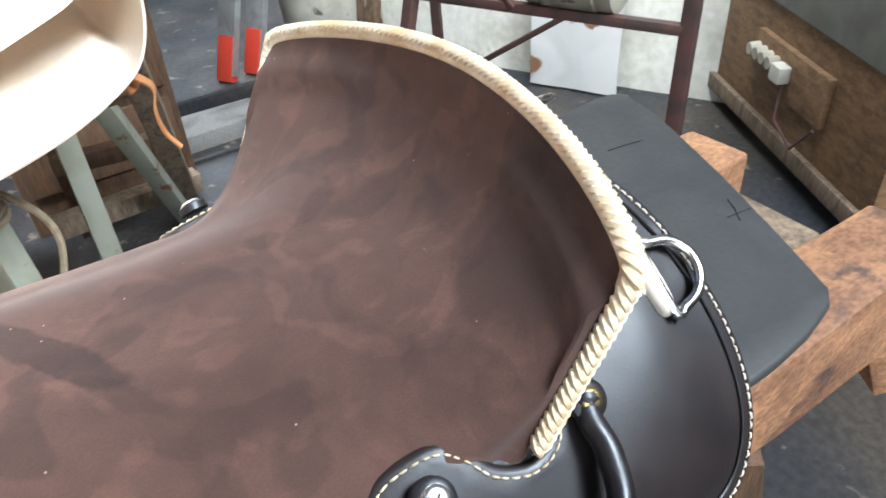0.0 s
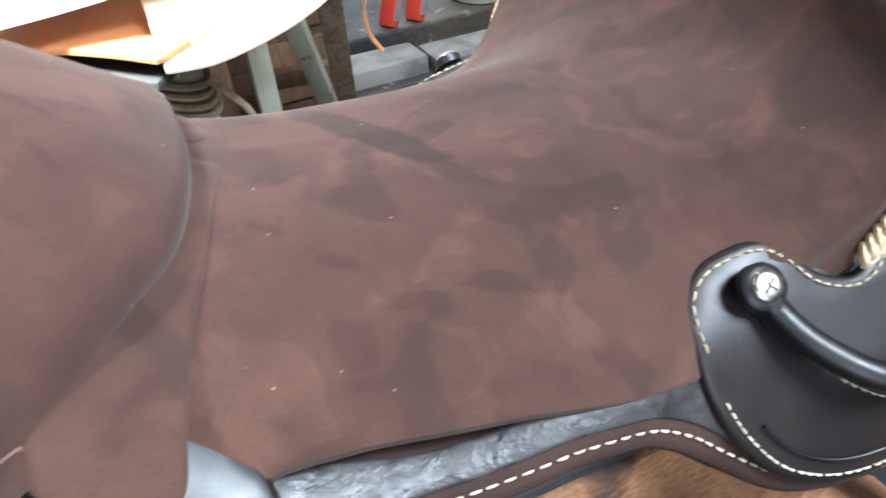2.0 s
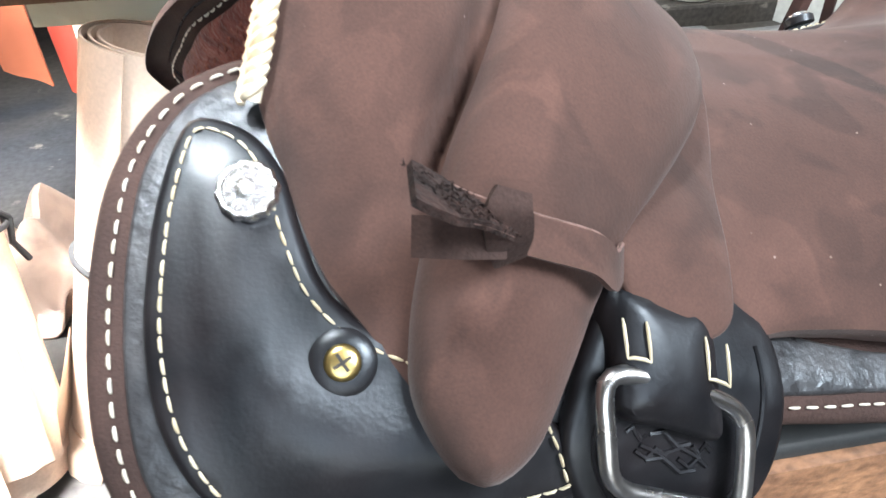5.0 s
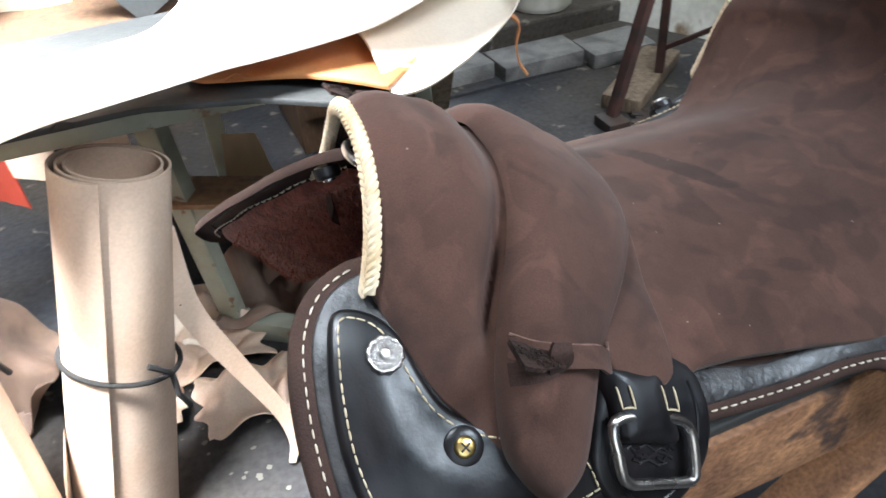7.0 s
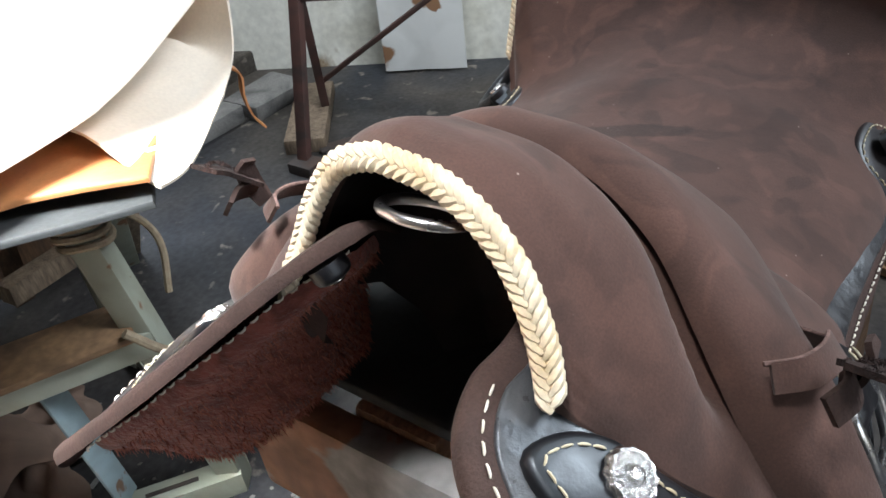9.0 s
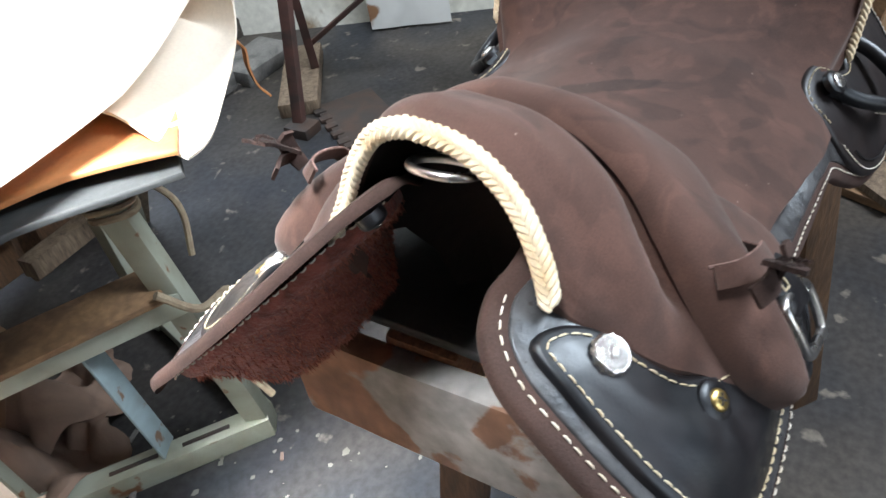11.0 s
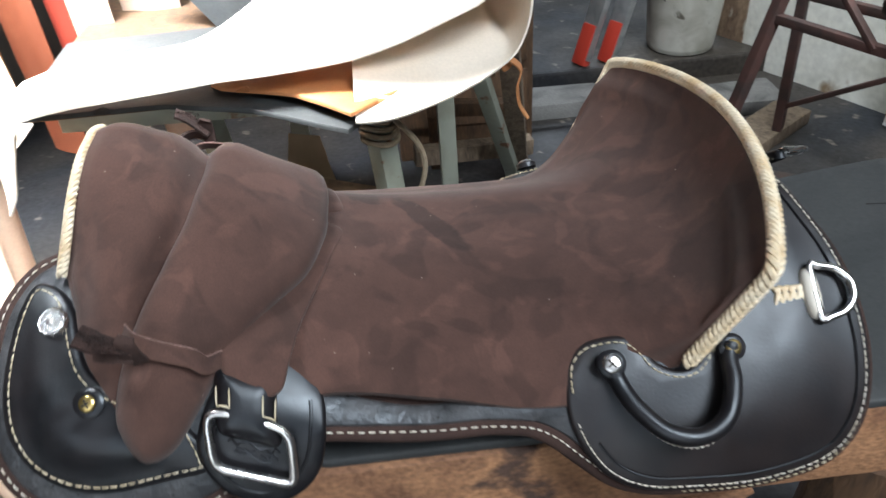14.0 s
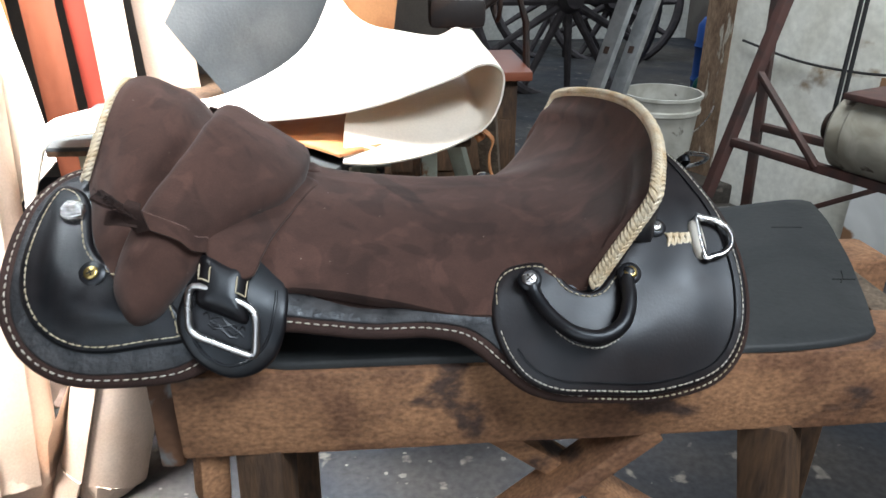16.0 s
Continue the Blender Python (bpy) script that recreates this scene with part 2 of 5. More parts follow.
BLUE_IRON = material("pale_blue_painted_iron", (0.30, 0.40, 0.44), 0.55, colour2=(0.22, 0.28, 0.29), scale=14, spots=(0.18, 0.11, 0.07), spot_scale=20, spot_at=0.62, bump=0.3, bump_scale=80)
RUST_IRON = material("rusty_red_iron", (0.095, 0.045, 0.038), 0.7, colour2=(0.050, 0.034, 0.031), scale=14, bump=0.4, bump_scale=90)
DARK_IRON = material("dark_iron", (0.045, 0.038, 0.036), 0.55, 0.3, colour2=(0.07, 0.045, 0.036), scale=14, bump=0.3)
ALU = material("scuffed_aluminium", (0.50, 0.52, 0.53), 0.42, 0.7, colour2=(0.36, 0.38, 0.39), scale=18, rough_vary=0.12)
RED_PLASTIC = material("red_plastic", (0.50, 0.05, 0.03), 0.45)
BLUE_PLASTIC = material("blue_plastic", (0.02, 0.10, 0.40), 0.4)
TEAL_PLASTIC = material("teal_plastic", (0.005, 0.085, 0.075), 0.3)
WHITE_PLASTIC = material("stained_white_plastic", (0.55, 0.55, 0.50), 0.5, colour2=(0.36, 0.35, 0.30), scale=9, spots=(0.10, 0.09, 0.07), spot_scale=15, spot_at=0.66)
PLASTER = material("stained_plaster", (0.70, 0.71, 0.66), 0.85, colour2=(0.55, 0.55, 0.49), scale=3.5, grain=0.10, grain_scale=40, bump=0.4, bump_scale=30, spots=(0.26, 0.19, 0.12), spot_scale=3.2, spot_at=0.62, spot_soft=0.05)
BRICK_WALL = material("grimy_wall", (0.16, 0.14, 0.12), 0.9, colour2=(0.10, 0.085, 0.075), scale=3, grain=0.15, bump=0.4, bump_scale=30)
CREAM_METAL = material("grimy_cream_enamel", (0.46, 0.45, 0.38), 0.5, colour2=(0.30, 0.28, 0.22), scale=14, spots=(0.10, 0.08, 0.06), spot_scale=12, spot_at=0.63)
ROPE = material("old_rope", (0.36, 0.30, 0.21), 0.9, colour2=(0.26, 0.20, 0.14), scale=60, bump=0.6, bump_scale=300)
BLACK_CORD = material("black_cord", (0.012, 0.012, 0.013), 0.8)
CARD = material("plain_cardboard", (0.36, 0.25, 0.15), 0.85, colour2=(0.30, 0.21, 0.13), scale=9)
PLASTIC_GREY = material("grey_conduit", (0.26, 0.28, 0.29), 0.5, colour2=(0.20, 0.21, 0.22), scale=9)
WOOD_BOX = material("yellowed_plywood", (0.24, 0.145, 0.075), 0.75, colour2=(0.15, 0.088, 0.048), scale=6, grain=0.2, grain_scale=24, bump=0.4, bump_scale=40, stretch=(3, 3, 9))
GREY_PANEL = material("grey_paint_panel", (0.20, 0.21, 0.19), 0.6, colour2=(0.15, 0.15, 0.135), scale=8, bump=0.2)
TYRE = material("wheel_dark_wood", (0.055, 0.048, 0.050), 0.75, colour2=(0.09, 0.08, 0.082), scale=14, bump=0.4)


# ---- mesh helpers ----
def finish(bm, name, mat, smooth=True):
    bmesh.ops.recalc_face_normals(bm, faces=bm.faces)
    me = bpy.data.meshes.new(name)
    bm.to_mesh(me)
    bm.free()
    me.materials.append(mat)
    if smooth:
        me.shade_smooth()
        me.set_sharp_from_angle(angle=radians(42))
    return me


def part(name, bm, mat, parent=None, label="", smooth=True):
    ob = new(name, finish(bm, name, mat, smooth))
    ob.parent = parent
    if parent is not None and parent.type == "EMPTY":
        ob.matrix_parent_inverse = Matrix.Translation(-parent.location)
    if label:
        tagged(ob, label)
    return ob


def thing(name, label, category, at=(0, 0, 0), group="", kind=""):
    ob = new(name)
    ob.location = at
    return tagged(ob, label, category, group, kind)


def curve(pts, n=10, closed=False):
    """Catmull-Rom through points."""
    p = np.array(pts, float)
    p = np.vstack([p[-1], p, p[:2]]) if closed else np.vstack([2 * p[0] - p[1], p, 2 * p[-1] - p[-2]])
    out = []
    for i in range(1, len(p) - 2):
        a, b, c, d = p[i - 1:i + 3]
        for t in np.arange(n) / n:
            out.append(0.5 * (2 * b + (c - a) * t + (2 * a - 5 * b + 4 * c - d) * t * t + (3 * b - a - 3 * c + d) * t ** 3))
    if not closed:
        out.append(p[-2])
    return np.array(out)


def spaced(pts, step, closed=False):
    p = np.vstack([pts, pts[:1]]) if closed else np.array(pts)
    s = np.r_[0, np.cumsum(np.linalg.norm(np.diff(p, axis=0), axis=1))]
    n = max(2, int(round(s[-1] / step)))
    at = np.linspace(0, s[-1], n + 1)[: n if closed else n + 1]
    return np.stack([np.interp(at, s, p[:, i]) for i in range(p.shape[1])], 1)


def inset(poly, d):
    """A closed outline moved inwards by d."""
    p = np.array(poly)
    area = 0.5 * np.sum(p[:, 0] * np.roll(p[:, 1], -1) - np.roll(p[:, 0], -1) * p[:, 1])
    e = np.roll(p, -1, 0) - np.roll(p, 1, 0)
    e /= np.linalg.norm(e, axis=1)[:, None] + 1e-9
    return p + d * np.sign(area) * np.stack([-e[:, 1], e[:, 0]], 1)


def edge_distance(q, poly):
    a, b = poly, np.roll(poly, -1, 0)
    d = b - a
    t = np.clip(((q[:, None] - a) * d).sum(-1) / ((d * d).sum(-1) + 1e-12), 0, 1)
    return np.linalg.norm(q[:, None] - (a + t[..., None] * d), axis=-1).min(1)


def inside(q, poly):
    a, b = poly, np.roll(poly, -1, 0)
    x, y = q[:, :1], q[:, 1:]
    hit = ((a[:, 1] > y) != (b[:, 1] > y)) & (x < (b[:, 0] - a[:, 0]) * (y - a[:, 1]) / (b[:, 1] - a[:, 1] + 1e-12) + a[:, 0])
    return hit.sum(1) % 2 == 1


def panel(outline, place, thick, base=0.0, edge=None, cell=0.010, dome=None, bottom=True):
    """A leather piece with the outline (x, s), laid by place(x, s, h), with a rounded edge."""
    edge = edge or thick
    o = np.array(outline)
    rings = [o] + [inset(o, edge * k) for k in (0.12, 0.4, 1.0)]
    lo, hi = o.min(0), o.max(0)
    g = np.stack(np.meshgrid(np.arange(lo[0], hi[0], cell), np.arange(lo[1], hi[1], cell), indexing="ij"), -1).reshape(-1, 2)
    g = g[inside(g, o)]
    g = g[edge_distance(g, o) > edge * 1.3 + 0.3 * cell] if len(g) else g
    q = np.vstack([o] + [r[inside(r, o) & (edge_distance(r, o) > 0.6 * edge * k)] for r, k in zip(rings[1:], (0.12, 0.4, 1.0))] + [g])
    n = len(o)
    verts, _, faces = delaunay_2d_cdt([Vector(v) for v in q], [(i, (i + 1) % n) for i in range(n)], [], 1, 1e-6)[:3]
    v2 = np.array([(v[0], v[1]) for v in verts])
    d = np.clip(edge_distance(v2, o) / edge, 0, 1)
    h = base + thick * np.sqrt(np.clip(1 - (1 - d) ** 2, 0, 1))
    if dome:
        h = h + dome(v2[:, 0], v2[:, 1], edge_distance(v2, o))
    bm = bmesh.new()
    top = [bm.verts.new(place(x, s, k)) for (x, s), k in zip(v2, h)]
    for f in faces:
        try:
            bm.faces.new([top[i] for i in f])
        except ValueError:
            pass
    if bottom:
        low = [bm.verts.new(place(x, s, base - 0.0015)) for x, s in o]
        near = {}
        for i in range(n):
            near[i] = top[int(np.argmin(((v2 - o[i]) ** 2).sum(1)))]
        for i in range(n):
            j = (i + 1) % n
            if near[i] is not near[j]:
                bm.faces.new((near[i], near[j], low[j], low[i]))
    return bm


def tube(path, radius, n=10, closed=False, bm=None, radii=None, flat=1.0):
    """A round bar along a path."""
    bm = bm or bmesh.new()
    p = [Vector(v) for v in path]
    m = len(p)
    rings, side = [], None
    for i in range(m):
        t = (p[(i + 1) % m] - p[i - 1]) if closed else (p[min(i + 1, m - 1)] - p[max(i - 1, 0)])
        t.normalize()
        if side is None:
            side = t.orthogonal().normalized()
        side = (side - t * side.dot(t)).normalized()
        up = t.cross(side)
        r = radius if radii is None else radii[i]
        rings.append([bm.verts.new(p[i] + r * (math.cos(a) * side + flat * math.sin(a) * up)) for a in (2 * math.pi * k / n for k in range(n))])
    for i in range(m if closed else m - 1):
        a, b = rings[i], rings[(i + 1) % m]
        shift = 0
        if closed and i == m - 1:
            shift = min(range(n), key=lambda s: sum((a[k].co - b[(k + s) % n].co).length for k in range(n)))
        for k in range(n):
            bm.faces.new((a[k], a[(k + 1) % n], b[(k + 1 + shift) % n], b[(k + shift) % n]))
    if not closed:
        bm.faces.new(rings[0])
        bm.faces.new(rings[-1][::-1])
    return bm


def box(lo, hi, bevel=0.004, bm=None, m=None, wobble=0.0):
    """A block from corner to corner with eased edges."""
    bm = bm or bmesh.new()
    r = bmesh.ops.create_cube(bm, size=1.0)["verts"]
    c, s = (Vector(lo) + Vector(hi)) / 2, Vector(hi) - Vector(lo)
    for v in r:
        v.co = Vector((v.co.x * s.x, v.co.y * s.y, v.co.z * s.z)) + c
        if wobble:
            v.co += Vector([random.uniform(-wobble, wobble) for _ in range(3)])
    if bevel:
        es = {e for v in r for e in v.link_edges}
        out = bmesh.ops.bevel(bm, geom=list(es), offset=bevel, segments=2, affect="EDGES", profile=0.6)
        r = list({v for f in out["faces"] for v in f.verts} | {v for v in r if v.is_valid})
    if m is not None:
        bmesh.ops.transform(bm, matrix=m, verts=[v for v in r if v.is_valid])
    return bm


def bar(a, b, w, d, bevel=0.003, bm=None, roll=0.0):
    """A squared bar from a to b, w wide and d deep."""
    a, b = Vector(a), Vector(b)
    m = Matrix.Translation((a + b) / 2) @ (b - a).to_track_quat("Z", "Y").to_matrix().to_4x4() @ Matrix.Rotation(radians(roll), 4, "Z")
    h = (b - a).length / 2
    return box((-w / 2, -d / 2, -h), (w / 2, d / 2, h), bevel, bm, m)


def lathe(profile, n=32, bm=None, m=None):
    """A turned piece from (radius, z) points."""
    bm = bm or bmesh.new()
    rings = [[bm.verts.new((r * math.cos(2 * math.pi * k / n), r * math.sin(2 * math.pi * k / n), z)) for k in range(n)] for r, z in profile]
    for a, b in zip(rings, rings[1:]):
        for k in range(n):
            bm.faces.new((a[k], a[(k + 1) % n], b[(k + 1) % n], b[k]))
    if profile[0][0] > 1e-5:
        bm.faces.new(rings[0][::-1])
    if profile[-1][0] > 1e-5:
        bm.faces.new(rings[-1])
    bmesh.ops.remove_doubles(bm, verts=[v for g in rings for v in g], dist=1e-6)
    if m is not None:
        bmesh.ops.transform(bm, matrix=m, verts=[v for g in rings for v in g if v.is_valid])
    return bm


def grid(rows, bm=None, closed=False):
    """A sheet through rows of points."""
    bm = bm or bmesh.new()
    vs = [[bm.verts.new(p) for p in row] for row in rows]
    for a, b in zip(vs, vs[1:]):
        for k in range(len(a) if closed else len(a) - 1):
            j = (k + 1) % len(a)
            bm.faces.new((a[k], a[j], b[j], b[k]))
    return bm


def slab(rows, thick, down=(0, 0, -1)):
    """A sheet of some thickness through rows of points."""
    bm = grid(rows)
    bmesh.ops.recalc_face_normals(bm, faces=bm.faces)
    g = bmesh.ops.solidify(bm, geom=list(bm.faces), thickness=thick)
    return bm


def pill(bm, a, b, r, up, n=6):
    """One stitch: a small rounded rod from a to b, bowed along up."""
    a, b, up = Vector(a), Vector(b), Vector(up)
    pts = [a - up * r * 0.5, a + (b - a) * 0.25 + up * r * 0.7, a + (b - a) * 0.75 + up * r * 0.7, b - up * r * 0.5]
    return tube(pts, r, n, bm=bm, radii=[r * 0.6, r, r, r * 0.6])


def smoothstep(a, b, x):
    t = np.clip((x - a) / (b - a), 0, 1)
    return t * t * (3 - 2 * t)


# ---- the workshop ----
def structure(name, bm, mat, label, category, smooth=False):
    return tagged(part(name, bm, mat, None, "", smooth), label, category, kind="structure")


def wall_between(a, b, z0, z1, t):
    """An upright wall of thickness t from plan point a to plan point b, to the left of that way."""
    a, b = Vector((*a, 0)), Vector((*b, 0))
    n = Vector((0, 0, 1)).cross(b - a).normalized() * t
    bm = bmesh.new()
    v = [bm.verts.new(p + Vector((0, 0, z))) for z in (z0, z1) for p in (a, b, b + n, a + n)]
    for f in ((0, 1, 2, 3), (4, 5, 6, 7), (0, 1, 5, 4), (1, 2, 6, 5), (2, 3, 7, 6), (3, 0, 4, 7)):
        bm.faces.new([v[i] for i in f])
    return bm


def ground():
    n = 60
    rows = []
    for j in range(n + 1):
        y = -3.2 + 9.4 * j / n
        rows.append([(x, y, 0.004 * noise.noise(Vector((x * 1.7, y * 1.7, 0)))) for x in np.linspace(-3.0, 3.6, n + 1)])
    return grid(rows)


structure("floor", ground(), CONCRETE, "dark worn concrete floor with paint flecks", "floor")
structure("wall_west", wall_between((-2.5, -3.0), (-2.5, 3.0), 0, 2.8, 0.15), BRICK_WALL, "grimy workshop side wall", "wall")
structure("wall_east", wall_between((3.0, 1.0), (3.0, -3.0), 0, 2.8, 0.15), BRICK_WALL, "grimy workshop side wall", "wall")
structure("wall_right", wall_between((1.22, 2.16), (1.90, 0.85), 0, 2.8, 0.12), PLASTER, "stained cream plaster wall", "wall")
structure("wall_right_return", wall_between((1.90, 0.85), (3.0, 0.85), 0, 2.8, 0.12), BRICK_WALL, "grimy workshop wall", "wall")
structure("wall_north", wall_between((-2.5, 2.6), (0.25, 2.6), 0, 2.8, 0.15), BRICK_WALL, "dim rear workshop wall", "wall")
structure("wall_north_lintel", wall_between((0.25, 2.6), (1.22, 2.16), 2.1, 2.8, 0.12), BRICK_WALL, "lintel over the rear opening", "wall")
structure("wall_south_left", wall_between((-1.75, -3.0), (-2.5, -3.0), 0, 2.8, 0.15), BRICK_WALL, "front wall beside the door", "wall")
structure("wall_south_right", wall_between((3.0, -3.0), (0.55, -3.0), 0, 2.8, 0.15), BRICK_WALL, "front wall beside the door", "wall")
structure("wall_south_lintel", wall_between((0.55, -3.0), (-1.75, -3.0), 2.6, 2.8, 0.15), BRICK_WALL, "lintel over the wide door", "wall")
structure("wall_yard_back", wall_between((0.0, 5.9), (3.4, 5.9), 0, 2.6, 0.15), PLASTER, "pale yard wall", "wall")
structure("wall_yard_left", wall_between((0.05, 2.7), (0.05, 5.9), 0, 2.6, 0.12), BRICK_WALL, "dark yard wall", "wall")
structure("wall_yard_right", wall_between((2.6, 5.9), (2.6, 0.9), 0, 2.6, 0.12), BRICK_WALL, "yard wall", "wall")
structure("jamb", wall_between((1.175, 2.235), (1.235, 2.12), 0, 2.8, 0.10), JAMB_WOOD, "stained brown timber post at the rear opening", "post")
# ceiling with the skylights' openings, the rear right one cut for the added side lamp
bm = bmesh.new()
for x0, x1, y0, y1 in ((-2.6, 3.2, -3.1, -2.45), (-2.6, 0.3, -2.45, -0.65), (1.6, 3.2, -2.45, -0.65), (-2.6, 3.2, -0.65, 0.05), (-2.6, -1.6, 0.05, 1.15), (-0.3, 3.2, 0.05, 0.50), (-0.3, 0.50, 0.50, 1.40), (1.40, 3.2, 0.50, 1.40), (-2.6, -0.3, 1.15, 1.40), (-2.6, 3.2, 1.40, 3.0)):
    lo, hi = (x0, y0, 2.8), (x1, y1, 2.9)
    box(lo, hi, 0, bm)
structure("ceiling", bm, BRICK_WALL, "dark workshop ceiling with two skylight openings and one for an added lamp", "ceiling")

# broken kerb across the floor
structure("raised_floor", box((0.10, 2.02, -0.02), (2.6, 5.9, 0.08), 0.012), CONCRETE, "raised concrete floor towards the yard", "floor")
kerb = tagged(part("kerb", box((0.20, 1.72, -0.02), (1.20, 1.90, 0.012), 0.006), CONCRETE), "low concrete kerb across the floor", "kerb", kind="structure")
x = 0.20
while x < 1.12:
    w = random.uniform(0.26, 0.44)
    y = 1.86 - 0.14 * (x - 0.2)
    part("kerb_stone", box((x, y - 0.085, 0.0), (x + w - 0.010, y + 0.085, random.uniform(0.05, 0.07)), 0.012, wobble=0.006), KERB, kerb)
    x += w


# ---- the saddle ----
def sections(stations, n=90, length=0.33):
    """Stations (x, [(y, z), ...]) of one flank, from the ridge down, as places by arc length."""
    xs, tab = [], []
    at = np.linspace(0, length, n)
    for x, pts in stations:
        d = curve(pts, 24)
        s = np.r_[0, np.cumsum(np.linalg.norm(np.diff(d, axis=0), axis=1))]
        end = (d[-1] - d[-3]) / (s[-1] - s[-3])
        xs.append(x)
        tab.append(np.stack([np.interp(at, s, d[:, i]) + np.maximum(at - s[-1], 0) * end[i] for i in (0, 1)], 1))
    return np.array(xs), np.array(tab), at


def flank(table, x, s):
    """The place at x and arc length s (positive on the near flank)."""
    xs, tab, at = table
    i = int(np.clip(np.searchsorted(xs, x) - 1, 0, len(xs) - 2))
    t = float(np.clip((x - xs[i]) / (xs[i + 1] - xs[i]), 0, 1))
    k = min(abs(s), at[-1]) / at[-1] * (len(at) - 1)
    j = min(int(k), len(at) - 2)
    row = tab[:, j] * (1 - (k - j)) + tab[:, j + 1] * (k - j)
    a, b, c, d = row[max(i - 1, 0)], row[i], row[i + 1], row[min(i + 2, len(xs) - 1)]
    y, z = 0.5 * (2 * b + (c - a) * t + (2 * a - 5 * b + 4 * c - d) * t * t + (3 * b - a - 3 * c + d) * t ** 3)
    return Vector((x, -y if s >= 0 else y, z))


def laid(table):
    def place(x, s, h=0.0):
        p = flank(table, x, s)
        if not h:
            return p
        e = 0.003
        n = (flank(table, x + e, s) - flank(table, x - e, s)).cross(flank(table, x, s + e) - flank(table, x, s - e))
        n.normalize()
        if n.z < 0:
            n = -n
        return p + n * h
    return place


FRONT = [(0, .905), (.05, .890), (.085, .873), (.113, .857), (.163, .815), (.188, .772), (.205, .73), (.215, .69)]
MIDDLE = [(0, .815), (.06, .81), (.10, .800), (.13, .791), (.155, .781), (.168, .773), (.178, .762), (.19, .73), (.2, .69)]
REAR = [(0, .885), (.05, .872), (.085, .853), (.115, .833), (.156, .798), (.185, .765), (.207, .73), (.219, .70), (.226, .665)]
SKIRT = sections([(-.55, FRONT), (-.48, FRONT), (-.30, FRONT), (-.18, MIDDLE), (-.10, MIDDLE), (.03, REAR), (.12, REAR), (.30, REAR)])
FAR_FRONT = [(0, .904), (.03, .891), (.055, .874), (.087, .847), (.117, .821), (.149, .793), (.18, .768), (.21, .748), (.24, .730)]
low = lambda pts: [(y, z - 0.020) for y, z in pts]
FAR_SKIRT = sections([(-.55, FAR_FRONT), (-.48, FAR_FRONT), (-.33, FAR_FRONT), (-.18, low(MIDDLE)), (-.10, low(MIDDLE)), (.03, low(REAR)), (.12, REAR), (.30, REAR)])
near_skirt, far_skirt = laid(SKIRT), laid(FAR_SKIRT)


def on_skirt(x, s, h=0.0):
    """A place h above the skirts' ground, which lies under the outer leather."""
    sunk = 0.011 - 0.005 * float(smoothstep(-.24, -.17, x) * (1 - smoothstep(-.09, -.03, x)))
    if s > 0:
        return near_skirt(x, s, h - sunk)
    lip = float(np.interp(-s, [.019, .044, .085, .144, .206], [-.378, -.408, -.440, -.471, -.485]))
    curl = 0.015 * float(1 - smoothstep(0.0, .038, x - lip)) * float(1 - smoothstep(.20, .26, -s))
    return far_skirt(x, s, h - 0.45 * sunk) + Vector((-0.2 * curl, 0, curl))


BODY = sections([
    (-.402, [(0, .958), (.030, .953), (.056, .936), (.074, .909), (.0855, .879), (.096, .860)]),
    (-.390, [(0, .961), (.034, .955), (.062, .935), (.081, .906), (.100, .876), (.122, .853)]),
    (-.365, [(0, .957), (.041, .950), (.073, .929), (.099, .897), (.126, .863), (.155, .831)]),
    (-.330, [(0, .944), (.043, .937), (.081, .912), (.109, .881), (.137, .850), (.167, .815)]),
    (-.300, [(0, .923), (.045, .917), (.085, .892), (.115, .862), (.141, .835), (.173, .796)]),
    (-.260, [(0, .892), (.045, .887), (.088, .868), (.119, .846), (.145, .823), (.176, .788)]),
    (-.225, [(0, .863), (.048, .860), (.090, .845), (.122, .829), (.148, .810), (.176, .782)]),
    (-.190, [(0, .850), (.05, .847), (.090, .835), (.126, .819), (.152, .804), (.176, .780)]),
    (-.150, [(0, .843), (.05, .840), (.090, .830), (.130, .814), (.157, .799), (.175, .778)]),
    (-.080, [(0, .836), (.05, .834), (.090, .826), (.130, .811), (.157, .796), (.174, .774)]),
    (-.030, [(0, .836), (.05, .834), (.090, .826), (.130, .811), (.157, .794), (.174, .771)])])


def fork_flank(x, s):
    """The fork stands a little to the near side: its far flank is narrower."""
    p = flank(BODY, x, s)
    if s < 0:
        far = float(1 - smoothstep(-.29, -.20, x))
        p.y -= 0.024 * far * float(smoothstep(.0, .10, -s))
        p.z -= 0.010 * far * float(smoothstep(.0, .06, -s))
    return p


def arch_lean(x, s):
    """The pommel's front edge leans back towards its top."""
    return (0.026 * max(0.0, 1 - (s / 0.125) ** 2) + 0.006 * float(smoothstep(0, .10, -s))) * float(1 - smoothstep(-.402, -.310, x))


_body = laid(BODY)


def on_body(x, s, h=0.0):
    """A place h above the seat and fork; the far side of the seat has sunk a little."""
    p = _body(x, s, h) + fork_flank(x, s) - flank(BODY, x, s)
    if s < 0:
        p.z -= 0.017 * float(smoothstep(.03, .12, -s) * smoothstep(-.30, -.20, x))
    return p


saddle = thing("saddle", "dark brown suede riding saddle with black leather skirts on a bench", "saddle", (-0.12, 0, 0.71))


